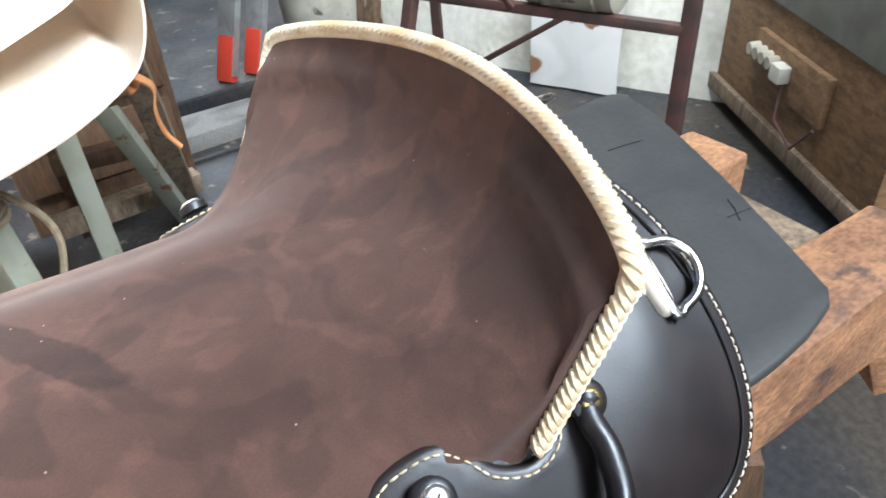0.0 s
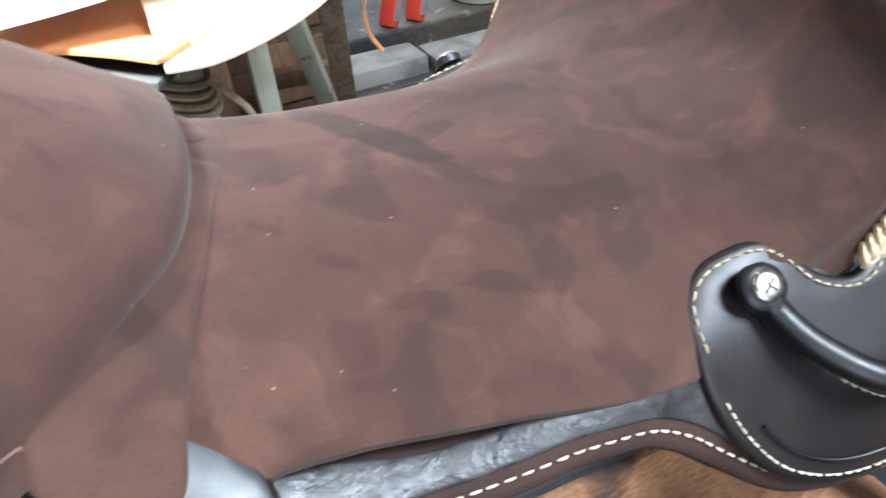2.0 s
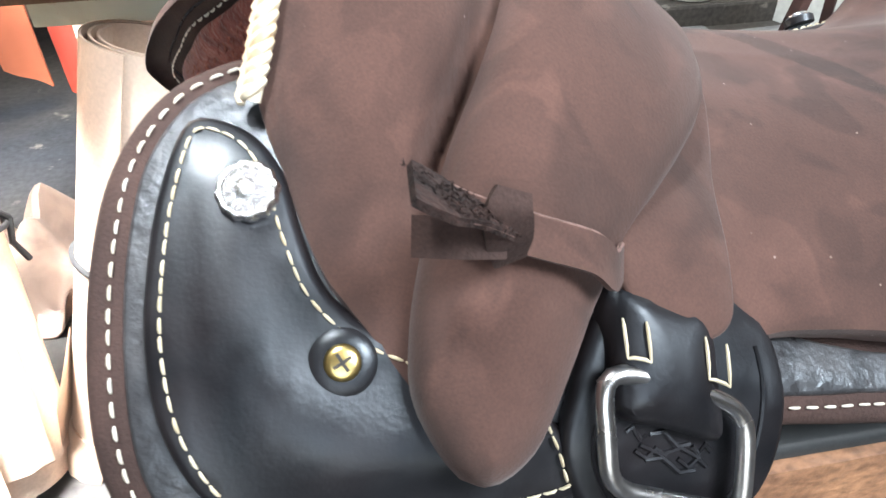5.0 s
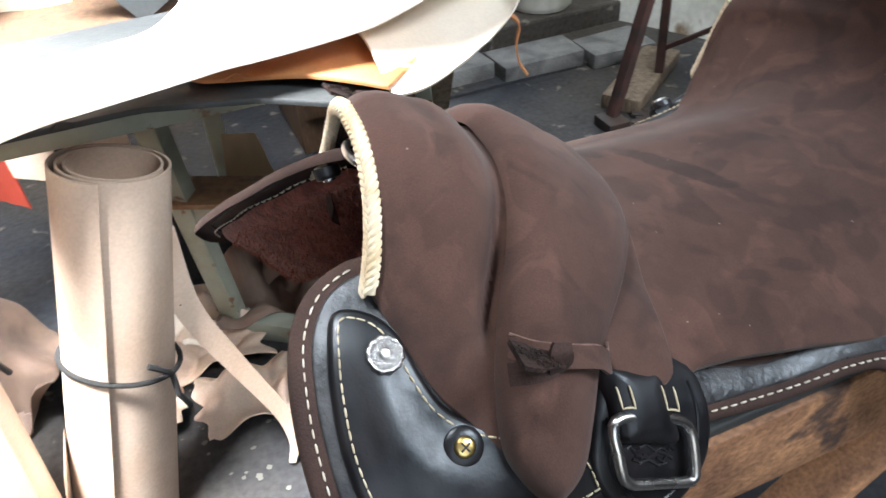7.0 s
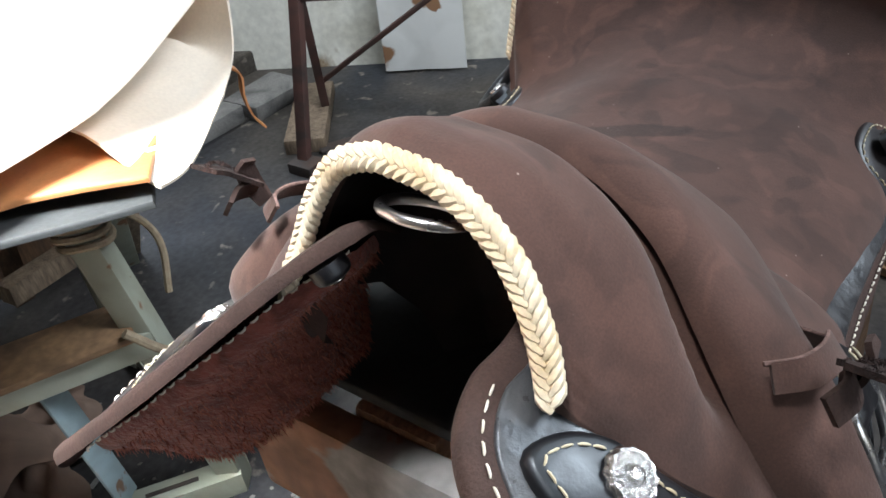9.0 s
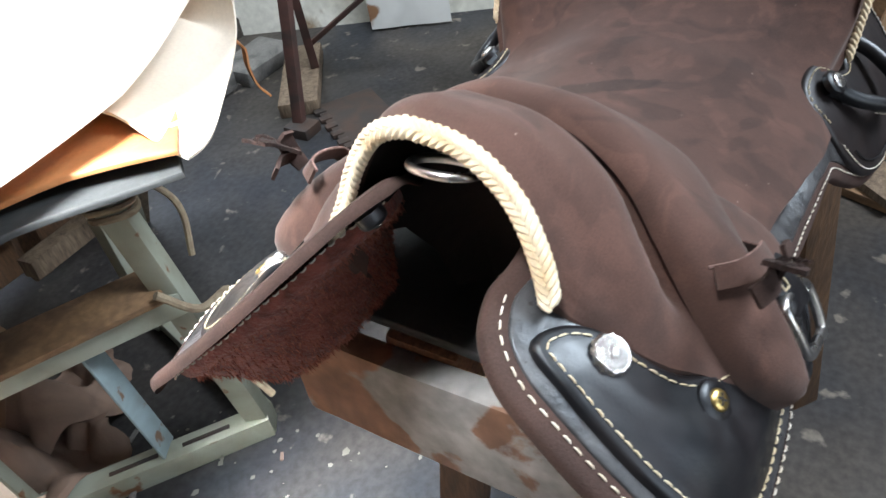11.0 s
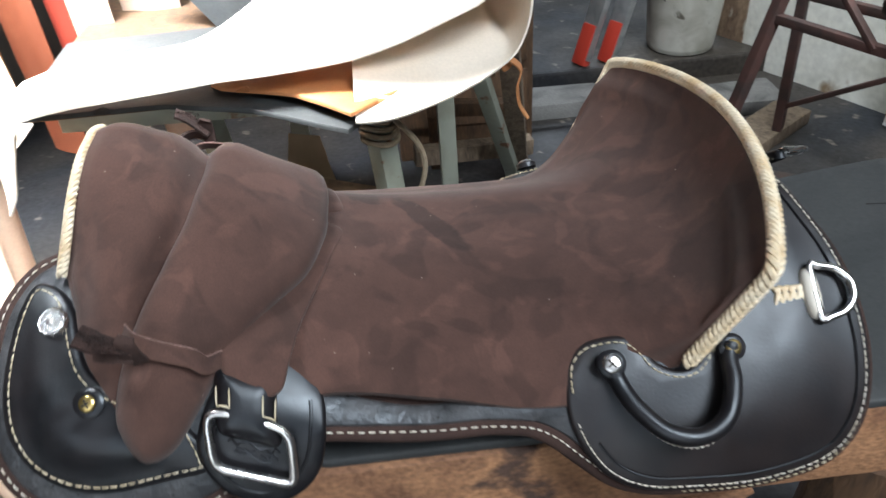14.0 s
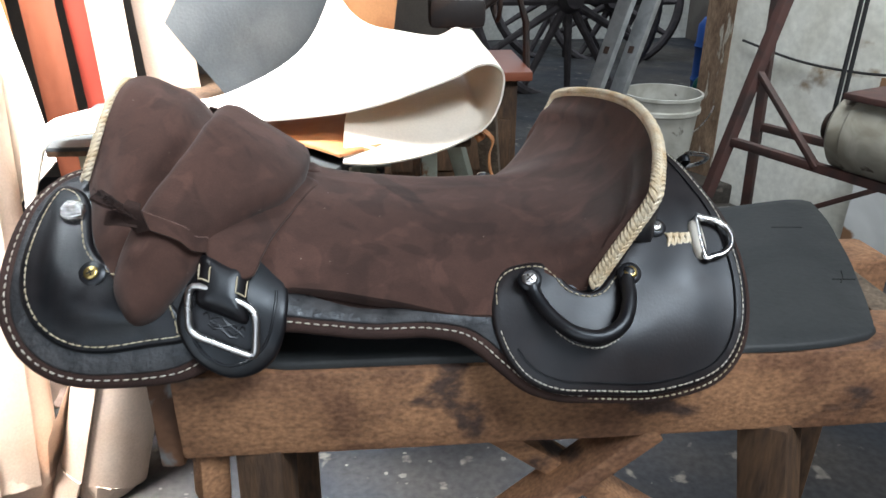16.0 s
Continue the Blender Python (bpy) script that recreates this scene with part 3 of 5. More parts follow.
def rim(v):
    """The cantle's rim: v 0 at the top, 0.78 at the corner, 1 at the lower end."""
    a = abs(v)
    if a < 0.78:
        y = 0.170 * math.sin(math.pi / 2 * a / 0.78)
        u = y / 0.173
        x, z = 0.096 + 0.036 * (1 - u * u), 0.879 + 0.036 * max(0, 1 - u ** 1.7) ** 0.5
    else:
        k = (a - 0.78) / 0.22
        x, y, z = 0.096 - 0.044 * k, 0.170 - 0.007 * k, 0.879 - 0.083 * k
    if v < 0:
        far = float(smoothstep(0.2, 0.78, a))
        x, y = x - 0.008 * far, y + 0.016 * far
    return Vector((x, -y if v >= 0 else y, z))


def rim_curve(v0, v1, n):
    raw = [rim(v0 + (v1 - v0) * i / (n * 3)) for i in range(n * 3 + 1)]
    for _ in range(6):
        raw = [raw[0]] + [(raw[i - 1] + raw[i] * 2 + raw[i + 1]) / 4 for i in range(1, len(raw) - 1)] + [raw[-1]]
    return spaced(np.array(raw), np.linalg.norm(np.diff(np.array(raw), axis=0), axis=1).sum() / n)


ROLL_FRONT = [(-.299, 0), (-.300, .03), (-.307, .07), (-.322, .11), (-.338, .145), (-.351, .18), (-.359, .210), (-.360, .235)]


def crease(x, s):
    """The fork cover sinks just before the roll and swells ahead of it."""
    a = abs(s)
    d = float(np.interp(a, [q[1] for q in ROLL_FRONT], [q[0] for q in ROLL_FRONT])) - x
    low = 1 - float(smoothstep(.15, .19, a))
    return low * (-(0.004 + 0.009 * float(smoothstep(.05, .13, a))) * math.exp(-((d - .001) / .008) ** 2) + 0.003 * math.exp(-((d - .026) / .015) ** 2))


def seat_mesh():
    rows, m = [], 48
    reach = lambda x: float(np.interp(x, [-.402, -.385, -.36, -.33, -.30, -.25, -.21, -.18, -.12, -.07, -.035], [.121, .188, .228, .226, .210, .180, .168, .168, .177, .188, .190]))
    span = lambda x, v: v * reach(x) * (1 if v > 0 or x > -.26 else .90)
    for x, dip in ((-.394, .010), (-.400, .004)):
        rows.append([fork_flank(-.402, v * reach(-.402)) + Vector((x + .402 + arch_lean(-.402, v * reach(-.402)), 0, -dip)) for v in np.linspace(-1, 1, m * 2 + 1)])
    for x in np.r_[np.linspace(-.402, -.36, 12), np.linspace(-.3565, -.29, 20), np.linspace(-.282, -.035, 26)]:
        rows.append([on_body(x, span(x, v), crease(x, span(x, v)) or 1e-5) + Vector((arch_lean(x, span(x, v)), 0, 0)) for v in np.linspace(-1, 1, m * 2 + 1)])
    last = rows[-1]
    half = rim_curve(0, 1, m)
    ends = [Vector(p) for p in rim_curve(0, -1, len(half) - 1)[::-1]] + [Vector(p) for p in half[1:]]
    for i in range(1, 27):
        t = i / 26
        row = []
        for k, (a, r) in enumerate(zip(last, ends)):
            v = abs(k / m - 1)
            lean = Vector((0.22, 0, 0.97)).lerp(Vector((0.60, 0, 0.60)), min(1, v / 0.8) ** 2)
            lean = lean.lerp(Vector((1, 0, 0.0)), smoothstep(0.78, 1.0, v))
            b = a + Vector((0.092 - 0.045 * v, 0, -0.004))
            c = r - lean * (0.066 - 0.040 * float(smoothstep(0.7, 1, v))) - Vector((0, (r.y - a.y) * 0.15, 0))
            q = a * (1 - t) ** 3 + 3 * b * t * (1 - t) ** 2 + 3 * c * t * t * (1 - t) + r * t ** 3
            tuck = float(smoothstep(0.78, 0.94, v)) * math.sin(math.pi * min(1, t * 1.05)) ** 0.8
            q = q + Vector((0, -math.copysign(0.010 * tuck, q.y), -0.017 * tuck))
            q = q + Vector((-0.0045, 0, 0.0030)) * math.exp(-((t - .87) / .055) ** 2) * float(smoothstep(.10, .35, v) * (1 - smoothstep(.74, .84, v)))
            row.append(q)
        rows.append(row)
    # turned-under lower edge
    for k, row in enumerate(rows):
        near, far = row[-1], row[0]
        rows[k] = [far + Vector((0, -0.016, -0.022)), far + Vector((0, -0.001, -0.004))] + row + [near + Vector((0, 0.001, -0.004)), near + Vector((0, 0.016, -0.022))]
    return grid(rows)


seat = part("seat_cover", seat_mesh(), SUEDE, saddle, "dark brown suede seat with brushed nap and painted cantle shade")


# back of the cantle
def cantle_back():
    half = rim_curve(0, 1, 40)
    ends = [Vector(p) for p in rim_curve(0, -1, len(half) - 1)[::-1]] + [Vector(p) for p in half[1:]]
    rows = []
    for f in (0.0, 0.06, 0.2, 0.45, 0.75, 1.0):
        row = []
        for r in ends:
            side, x = (1 if r.y <= 0 else -1), r.x + 0.018 * min(1.0, max(0.05, (r.z - 0.80) / 0.07))
            s = next((q for q in np.linspace(.006, .19, 60) if abs(on_skirt(x, q * side).y) >= abs(r.y) * 0.72), .19)
            foot = on_skirt(x, s * side, 0.0135)
            p = r.lerp(foot, f)
            p += Vector((0.010 * math.sin(math.pi * min(1, f * 1.6) ** 0.7), 0, 0)) if f < 0.62 else Vector((0.004, 0, 0))
            row.append(p)
        rows.append(row)
    return grid(rows)


part("cantle_back", cantle_back(), DARKBROWN, saddle, "dark leather back of the cantle")


# plaited rawhide edging
def plait(name, path, outward, radius, pitch, label):
    """Two rows of slanted strands laid over one another along a path, round a core."""
    p = spaced(path, pitch)
    core = part(name, tube(p, radius * 0.74, 10), RAWHIDE, saddle, label)
    for i in range(1, len(p) - 1):
        c = Vector(p[i])
        t = (Vector(p[i + 1]) - Vector(p[i - 1])).normalized()
        u = Vector(outward(c))
        u = (u - t * u.dot(t)).normalized()
        w = t.cross(u)
        for sgn in (-1, 1):
            pts = []
            for f in (-1.0, -0.45, 0.1, 0.65, 1.0):
                a = sgn * radians(104) * (f * 0.5 + 0.5)
                d = u * math.cos(a) + w * math.sin(a)
                pts.append(c + d * radius * (0.80 + 0.10 * (1 - f * f)) + t * pitch * (1.25 - 2.0 * (f * 0.5 + 0.5) + 0.25 * sgn))
            part("strand", tube(pts, pitch * 0.5, 6, radii=[pitch * q * random.uniform(0.95, 1.05) for q in (0.30, 0.50, 0.55, 0.46, 0.28)]), RAWHIDE, core)


back = rim_curve(-1, 1, 130)
back = np.array([Vector(p) + Vector((0.004, 0, 0.003)) for p in back])
plait("cantle_braid", back, lambda c: (c - Vector((0.02, 0, 0.84))).normalized() + Vector((0.15, 0, 0.45)), 0.0062, 0.0050, "plaited cream rawhide edging of the cantle")
arch = np.array([fork_flank(-.402, s) + Vector((-0.003 + arch_lean(-.402, s), 0, -0.004)) for s in np.linspace(-.118, .118, 120)])
plait("pommel_braid", arch, lambda c: Vector((-1, 0, 0)) + (c - Vector((-.40, 0, .86))).normalized() * 0.45, 0.0050, 0.0045, "plaited cream rawhide edging of the pommel")

# inside of the gullet: a near-black sheet falling from the arch to the mat
def gullet_place(s, dx, dz):
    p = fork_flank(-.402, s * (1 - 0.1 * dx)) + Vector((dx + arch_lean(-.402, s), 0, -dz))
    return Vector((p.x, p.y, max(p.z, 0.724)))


part("gullet_lining", grid([[gullet_place(s, dx, dz) for s in np.linspace(-.125, .125, 41)]
                            for dx, dz in ((0.002, 0.006), (0.03, 0.014), (0.07, 0.040), (0.10, 0.085), (0.12, 0.14), (0.13, 0.20), (0.135, 0.235))]), GULLET_DARK, saddle, "near-black sheet closing the gullet under the pommel arch")

# roll tied over the pommel
ROLL_REAR = [(-.346, .258), (-.326, .247), (-.307, .212), (-.291, .18), (-.272, .147), (-.248, .111), (-.225, .075), (-.213, .035), (-.211, 0)]
# keep one closed ring: near flank down, far flank back
ring = [(x, s) for x, s in ROLL_FRONT] + [(x, s) for x, s in ROLL_REAR] + [(x, -s) for x, s in ROLL_REAR[-2::-1]] + [(x, -s) for x, s in ROLL_FRONT[:0:-1]]
roll_outline = spaced(curve(ring, 6, True), 0.006, True)
roll = part("pommel_roll", panel(roll_outline, on_body, 0.017, 0.001, edge=0.012, cell=0.007, dome=lambda x, s, d: 0.002 * smoothstep(0, .03, d) + 0.010 * smoothstep(.10, .20, np.abs(s)) * np.clip(d / 0.03, 0, 1)),
            SUEDE, saddle, "padded brown suede roll tied across the pommel")


def ribbon(path, width, thick, across):
    """A leather strip along a path; across gives its width's direction at each place."""
    p = [Vector(v) for v in path]
    rows = []
    for i, c in enumerate(p):
        t = (p[min(i + 1, len(p) - 1)] - p[max(i - 1, 0)]).normalized()
        w = Vector(across(i / (len(p) - 1)))
        w = (w - t * w.dot(t)).normalized()
        n = t.cross(w)
        wd = width(i / (len(p) - 1)) if callable(width) else width
        rows.append([c - w * wd / 2 - n * thick / 2, c + w * wd / 2 - n * thick / 2, c + w * wd / 2 + n * thick / 2, c - w * wd / 2 + n * thick / 2])
    bm = grid(rows, closed=True)
    bm.faces.new([bm.verts[i] for i in range(4)]) if bm.verts.ensure_lookup_table() is None else None
    bm.faces.new([bm.verts[i] for i in range(len(bm.verts) - 4, len(bm.verts))])
    return bm


def stitches(path, place, mat, parent, name="stitching", pitch=0.0078, length=0.0054, r=0.00062, h=0.001, label="", closed=False, zig=0.0):
    bm = bmesh.new()
    p = spaced(path, 0.001, closed)
    n = int(len(p) * 0.001 / pitch)
    for i in range(n):
        j = int(i * pitch / 0.001)
        k = min(j + int(length / 0.001), len(p) - 1)
        if k <= j:
            continue
        z = zig
        a, b = place(p[j][0], p[j][1] + z, h), place(p[k][0], p[k][1] - z, h)
        m = place((p[j][0] + p[k][0]) / 2, (p[j][1] + p[k][1]) / 2, h + 0.004) - place((p[j][0] + p[k][0]) / 2, (p[j][1] + p[k][1]) / 2, h)
        pill(bm, a, b, r * random.uniform(0.9, 1.1), m.normalized())
    return part(name, bm, mat, parent, label)


def frame_at(place, x, s, h):
    """A pose on the leather: z outwards, x along the saddle."""
    p = place(x, s, h)
    n = (place(x, s, h + 0.005) - p).normalized()
    t = (place(x + 0.004, s, h) - p).normalized()
    t = (t - n * t.dot(n)).normalized()
    return Matrix.Translation(p) @ Matrix((t, n.cross(t), n)).transposed().to_4x4()


def screw(place, x, s, h, mat, parent, r=0.0062, washer=0.0115):
    m = frame_at(place, x, s, h)
    w = part("washer", lathe([(0, 0.004), (washer * 0.5, 0.0042), (washer * 0.82, 0.0038), (washer, 0.0022), (washer, -0.003)], 28, m=m), BLACK, parent, "black leather washer")
    head = part("screw", lathe([(0, 0.0063), (r * 0.6, 0.0062), (r * 0.9, 0.0056), (r, 0.0046), (r, 0.002)], 24, m=m), mat, w, "cross-slotted screw head")
    bm = bmesh.new()
    for a in (25, 115):
        box((-r * 0.55, -r * 0.09, 0.0052), (r * 0.55, r * 0.09, 0.0066), 0, bm, m @ Matrix.Rotation(radians(a), 4, "Z"))
    part("cross_slot", bm, DARKMETAL, w, smooth=False)
    return w


def concho(place, x, s, h, parent):
    m = frame_at(place, x, s, h)
    n, bm = 96, bmesh.new()
    prof = [(0.0, 0.0052), (0.18, 0.0054), (0.30, 0.0046), (0.36, 0.0026), (0.50, 0.0030), (0.68, 0.0036), (0.80, 0.0026), (0.90, 0.0030), (1.0, 0.0014), (1.0, -0.001)]
    rows = []
    for f, z in prof:
        row = []
        for k in range(n):
            a = 2 * math.pi * k / n
            r = 0.0108 * f * (1 + (0.035 if f > 0.85 else 0.0) * math.cos(12 * a))
            zz = z + (0.0007 * math.cos(36 * a) if 0.4 < f < 0.75 else 0)
            row.append(m @ Vector((r * math.cos(a) + 1e-7 * k, r * math.sin(a), zz)))
        rows.append(row)
    grid(rows, bm, closed=True)
    return part("concho", bm, SILVER, parent, "scalloped engraved silver concho")


SKIRT_RING = [(-.385, .058), (-.408, .056), (-.434, .066), (-.453, .091), (-.462, .125), (-.466, .16), (-.466, .20), (-.461, .226), (-.448, .251), (-.426, .271), (-.398, .282), (-.365, .285),
              (-.33, .283), (-.302, .275), (-.275, .254), (-.247, .222), (-.215, .198), (-.165, .188), (-.112, .192), (-.076, .203), (-.055, .220), (-.035, .246), (-.011, .274), (.014, .290),
              (.045, .298), (.093, .300), (.139, .294), (.17, .282), (.192, .259), (.204, .227), (.209, .186), (.207, .143), (.198, .102), (.184, .068), (.170, .034), (.160, .006),
              (.125, .006), (.115, .07), (.09, .125), (.04, .15), (-.03, .152), (-.12, .146), (-.20, .140), (-.25, .128), (-.285, .085), (-.32, .062), (-.355, .058)]
FAR_RING = [(-.378, .019), (-.392, .028), (-.408, .044), (-.424, .062), (-.440, .085), (-.457, .111), (-.471, .144), (-.482, .180), (-.485, .206), (-.478, .234), (-.460, .256), (-.432, .272)] + SKIRT_RING[10:-3] + [(-.285, .085), (-.315, .052), (-.350, .026)]
CAP_RING = [(-.426, .088), (-.407, .094), (-.395, .112), (-.390, .138), (-.384, .158), (-.371, .173), (-.352, .184), (-.325, .200), (-.306, .221), (-.303, .240), (-.331, .247), (-.374, .252),
            (-.405, .245), (-.428, .227), (-.441, .201), (-.445, .172), (-.443, .145), (-.437, .115)]
HOUSING_RING = [(-.037, .185), (-.034, .164), (-.020, .153), (.002, .155), (.017, .161), (.027, .172), (.036, .186), (.050, .194), (.063, .192), (.073, .181), (.082, .169), (.100, .140), (.112, .105),
                (.122, .06), (.130, .010), (.155, .008), (.166, .034), (.178, .066), (.192, .105), (.200, .144), (.202, .186), (.197, .226), (.185, .254), (.166, .273), (.136, .284), (.093, .290),
                (.045, .288), (.014, .280), (-.010, .262), (-.026, .236), (-.035, .209)]
PLATE_RING = [(-.236, .138), (-.225, .150), (-.219, .168), (-.221, .198), (-.230, .226), (-.248, .250), (-.270, .263), (-.292, .259), (-.306, .243), (-.311, .221), (-.304, .197), (-.292, .170), (-.290, .145)]
TAB_RING = [(-.294, .110), (-.294, .155), (-.289, .176), (-.276, .190), (-.262, .190), (-.248, .179), (-.242, .158), (-.233, .128), (-.219, .090), (-.205, .050), (-.199, .018), (-.23, .014), (-.265, .06)]


def mirrored(ring, side):
    return np.array([(x, s * side) for x, s in ring])


def closed(ring, step=0.005):
    return spaced(curve(ring, 8, True), step, True)


def along(ring, i, j, d):
    """The stretch of an inset outline between two of its places."""
    full = curve(ring, 8, True)
    full = inset(full, d)
    a, b = i * 8, j * 8
    return full[a:b + 1] if b > a else np.vstack([full[a:], full[:b + 1]])


for side, word in ((1, "near"), (-1, "far")):
    skirt_ring = SKIRT_RING if side > 0 else FAR_RING
    P = lambda x, s, h=0.0, side=side: on_skirt(x, s * side, h)
    skirt = part("skirt", panel(closed(skirt_ring), P, 0.007, 0.0, edge=0.007, cell=0.012), SUEDE_EDGE, saddle, "brown suede-bound skirt")
    lining = closed(inset(curve(skirt_ring, 4, True), 0.020), 0.009)

    def pad(x, s, d, side=side):
        """Thickness of the wool pad, fullest low on the front."""
        x, s, d = np.asarray(x, float), np.abs(s), np.asarray(d, float)
        return (0.050 if side > 0 else 0.046) * smoothstep(0.004, 0.05, d) * smoothstep(.05, .19 if side > 0 else .15, s) * (1 - smoothstep(.215, .262, s)) * (1 - smoothstep(-.24, -.12, x))

    lay = lambda x, s, h, P=P: P(x, s, -0.0005 - h)
    under = part("fleece_lining", panel(lining, lay, 0.008, 0.0, edge=0.008, cell=0.010, dome=pad), FLEECE, skirt, "reddish-brown wool lining")
    stitches(along(skirt_ring, 0, 9, 0.0150), lay, THREAD, skirt, h=0.0006, label="white stitching on the underside")
    # loose wool on the front of the lining
    bm = bmesh.new()
    spots = np.stack([np.random.default_rng(5).uniform(-.46, -.27, 14000), np.random.default_rng(6).uniform(.02, .262, 14000)], 1)
    spots = spots[inside(spots, lining)]
    away = edge_distance(spots, lining)
    for (x, s), d in zip(spots, away):
        if d < 0.002:
            continue
        deep = 0.0078 * min(1, d / 0.006) + float(pad(x, s, d))
        a = lay(x, s, deep - 0.001)
        b = lay(x, s, deep + random.uniform(.002, .0048)) + Vector((random.gauss(0, 1), random.gauss(0, 1), random.gauss(0, 1))).normalized() * 0.0028
        w = Vector((random.gauss(0, 1), random.gauss(0, 1), random.gauss(0, 1))).normalized() * 0.0007
        bm.faces.new([bm.verts.new(v) for v in (a - w, a + w, b)])
    tagged(part("loose_wool", bm, WOOL_TIP, skirt, "tufts of reddish wool", smooth=False), kind="stuff")
    stitches(along(skirt_ring, 1 if side > 0 else 11, 24, 0.0095), P, THREAD, skirt, h=0.0078, label="white saddle stitching")
    stitches(along(skirt_ring, 24, 34, 0.0065), P, THREAD_GOLD, skirt, h=0.0068, pitch=0.0060, length=0.0044, label="waxed stitching along the rear edge")
    inner = closed(inset(curve(skirt_ring, 4, True), 0.0140), 0.006)
    cover = part("skirt_leather", panel(inner, P, 0.0022, 0.0066, edge=0.002, cell=0.012), BLACK_DULL, saddle, "creased black leather facing of the skirt")

    # front cap
    cap = part("front_cap", panel(closed(CAP_RING), P, 0.0055, 0.0085, edge=0.004, cell=0.007,
                                  dome=lambda x, s, d: 0.007 * smoothstep(0.008, 0.045, d)), BLACK, saddle, "smooth black leather pommel cap")
    Q = lambda x, s, h=0.0, P=P: P(x, s, h + 0.0135)
    for a, b in ((9, 7),):
        stitches(along(CAP_RING, a, b, 0.0065)[:-4], Q, THREAD_GOLD, cap, h=0.0008, pitch=0.0064, length=0.0050, label="pale stitching")
    stitches(np.array([(-.318, .205), (-.312, .222), (-.309, .238)]), Q, THREAD_GOLD, cap, h=0.002, pitch=0.0064, length=0.005)
    concho(P, -.406, .122, 0.0165, cap)
    screw(P, -.3815, .1835, 0.0135, BRASS, cap)

    # rear housing
    H = part("rear_housing", panel(closed(HOUSING_RING), P, 0.0045, 0.0088, edge=0.004, cell=0.009, dome=lambda x, s, d: 0.004 * smoothstep(0.010, 0.06, d)), DARKBROWN, saddle,
             "dark smooth leather rear housing")
    R = lambda x, s, h=0.0, P=P: P(x, s, h + 0.0135)
    stitches(along(HOUSING_RING, 15, 30, 0.0055), R, THREAD, H, h=0.0003, pitch=0.0054, length=0.0040, r=0.00062, label="white stitching along the edge")
    stitches(along(HOUSING_RING, 0, 10, 0.0055), R, THREAD_GOLD, H, h=0.0003, pitch=0.0056, length=0.0042, r=0.00065, label="yellow stitching round the notch")
    # tooled line inside the stitching
    groove = along(HOUSING_RING, 16, 29, 0.0125)
    part("tooled_line", tube([R(x, s, 0.0012) for x, s in spaced(groove, 0.006)], 0.0008, 6), BLACK, H)

    # carrying handle
    flat_lying = 1.0 if side > 0 else 0.3
    hp = curve([(x, s, .010 + (h - .010) * flat_lying) for x, s, h in ((-.001, .177, .010), (.004, .194, .013), (.013, .211, .019), (.030, .230, .026), (.052, .238, .028), (.073, .228, .026), (.084, .206, .019),
                                                                    (.086, .190, .013), (.090, .179, .010))], 6)
    rad = [0.0084 if i < 3 or i > len(hp) - 4 else 0.0068 for i in range(len(hp))]
    handle = part("handle", tube([P(x, s, h + 0.009) for x, s, h in hp], 0.0075, 12, radii=rad), BLACK, saddle, "stitched black leather carrying handle")
    pts = [(x, s + 0.004, h + 0.0085) for x, s, h in hp[14:-12]]
    bm = bmesh.new()
    for i in range(0, len(pts) - 1):
        a, b = P(*pts[i]) - Vector((0, 0, 0.0052)), P(*pts[i + 1]) - Vector((0, 0, 0.0052))
        pill(bm, a.lerp(b, 0.15), a.lerp(b, 0.85), 0.0006, (0, -side, -0.4), 5)
    part("stitching", bm, THREAD, handle, "white seam stitching")
    screw(P, -.001, .176, 0.0225, STEEL, handle, 0.0074, 0.0108)
    screw(P, .090, .181, 0.0205, BRASS, handle, 0.0062, 0.0105)

    # rear dee
    screw(P, .1255, .1320, 0.0140, STEEL, H, 0.0055, 0.0095)
    move = Vector((0, 0, 0)) if side > 0 else Vector((.048, -.095, .010))
    dee = part("dee_ring", tube([P(x - .003, s + .011, 0.021) + move for x, s in closed([(.167, .116), (.174, .116), (.186, .119), (.1945, .127), (.1965, .1355), (.1945, .144), (.186, .152), (.174, .155), (.167, .155)], 0.004)],
                                0.0024, 10, True, flat=1.3), STEEL, saddle, "flat steel dee ring")
    part("dee_keeper", panel(closed([(.160, .119), (.171, .119), (.171, .152), (.160, .152)], 0.003), lambda x, s, h, P=P, move=move: P(x - .003, s + .011, h) + move, 0.0085, 0.0145, edge=0.005, cell=0.005), THREAD if side > 0 else BLACK, dee, "pale keeper round the dee" if side > 0 else "black leather keeper")
    bm = bmesh.new()
    for i in range(4):
        x0 = .137 + i * .0058
        for z in (-1, 1):
            pill(bm, P(x0 - .003, .1445 - z * .0070, 0.0152) + move, P(x0 + .0025, .1445 + z * .0070, 0.0152) + move, 0.0021, (0, 0, 1))
    part("lacing", bm, RAWHIDE, dee, "woven cream rawhide lacing")

    # rigging plate, strap and ring
    plate = part("rigging_plate", panel(closed(PLATE_RING), P, 0.005, 0.0120, edge=0.004, cell=0.007), BLACK, saddle, "rounded black leather rigging plate")
    part("tooled_border", tube([P(x, s, 0.0170) for x, s in spaced(along(PLATE_RING, 2, 11, 0.011), 0.005)], 0.0014, 8), BLACK, plate)
    # worn stamped crest, as plain raised shapes
    bm = bmesh.new()
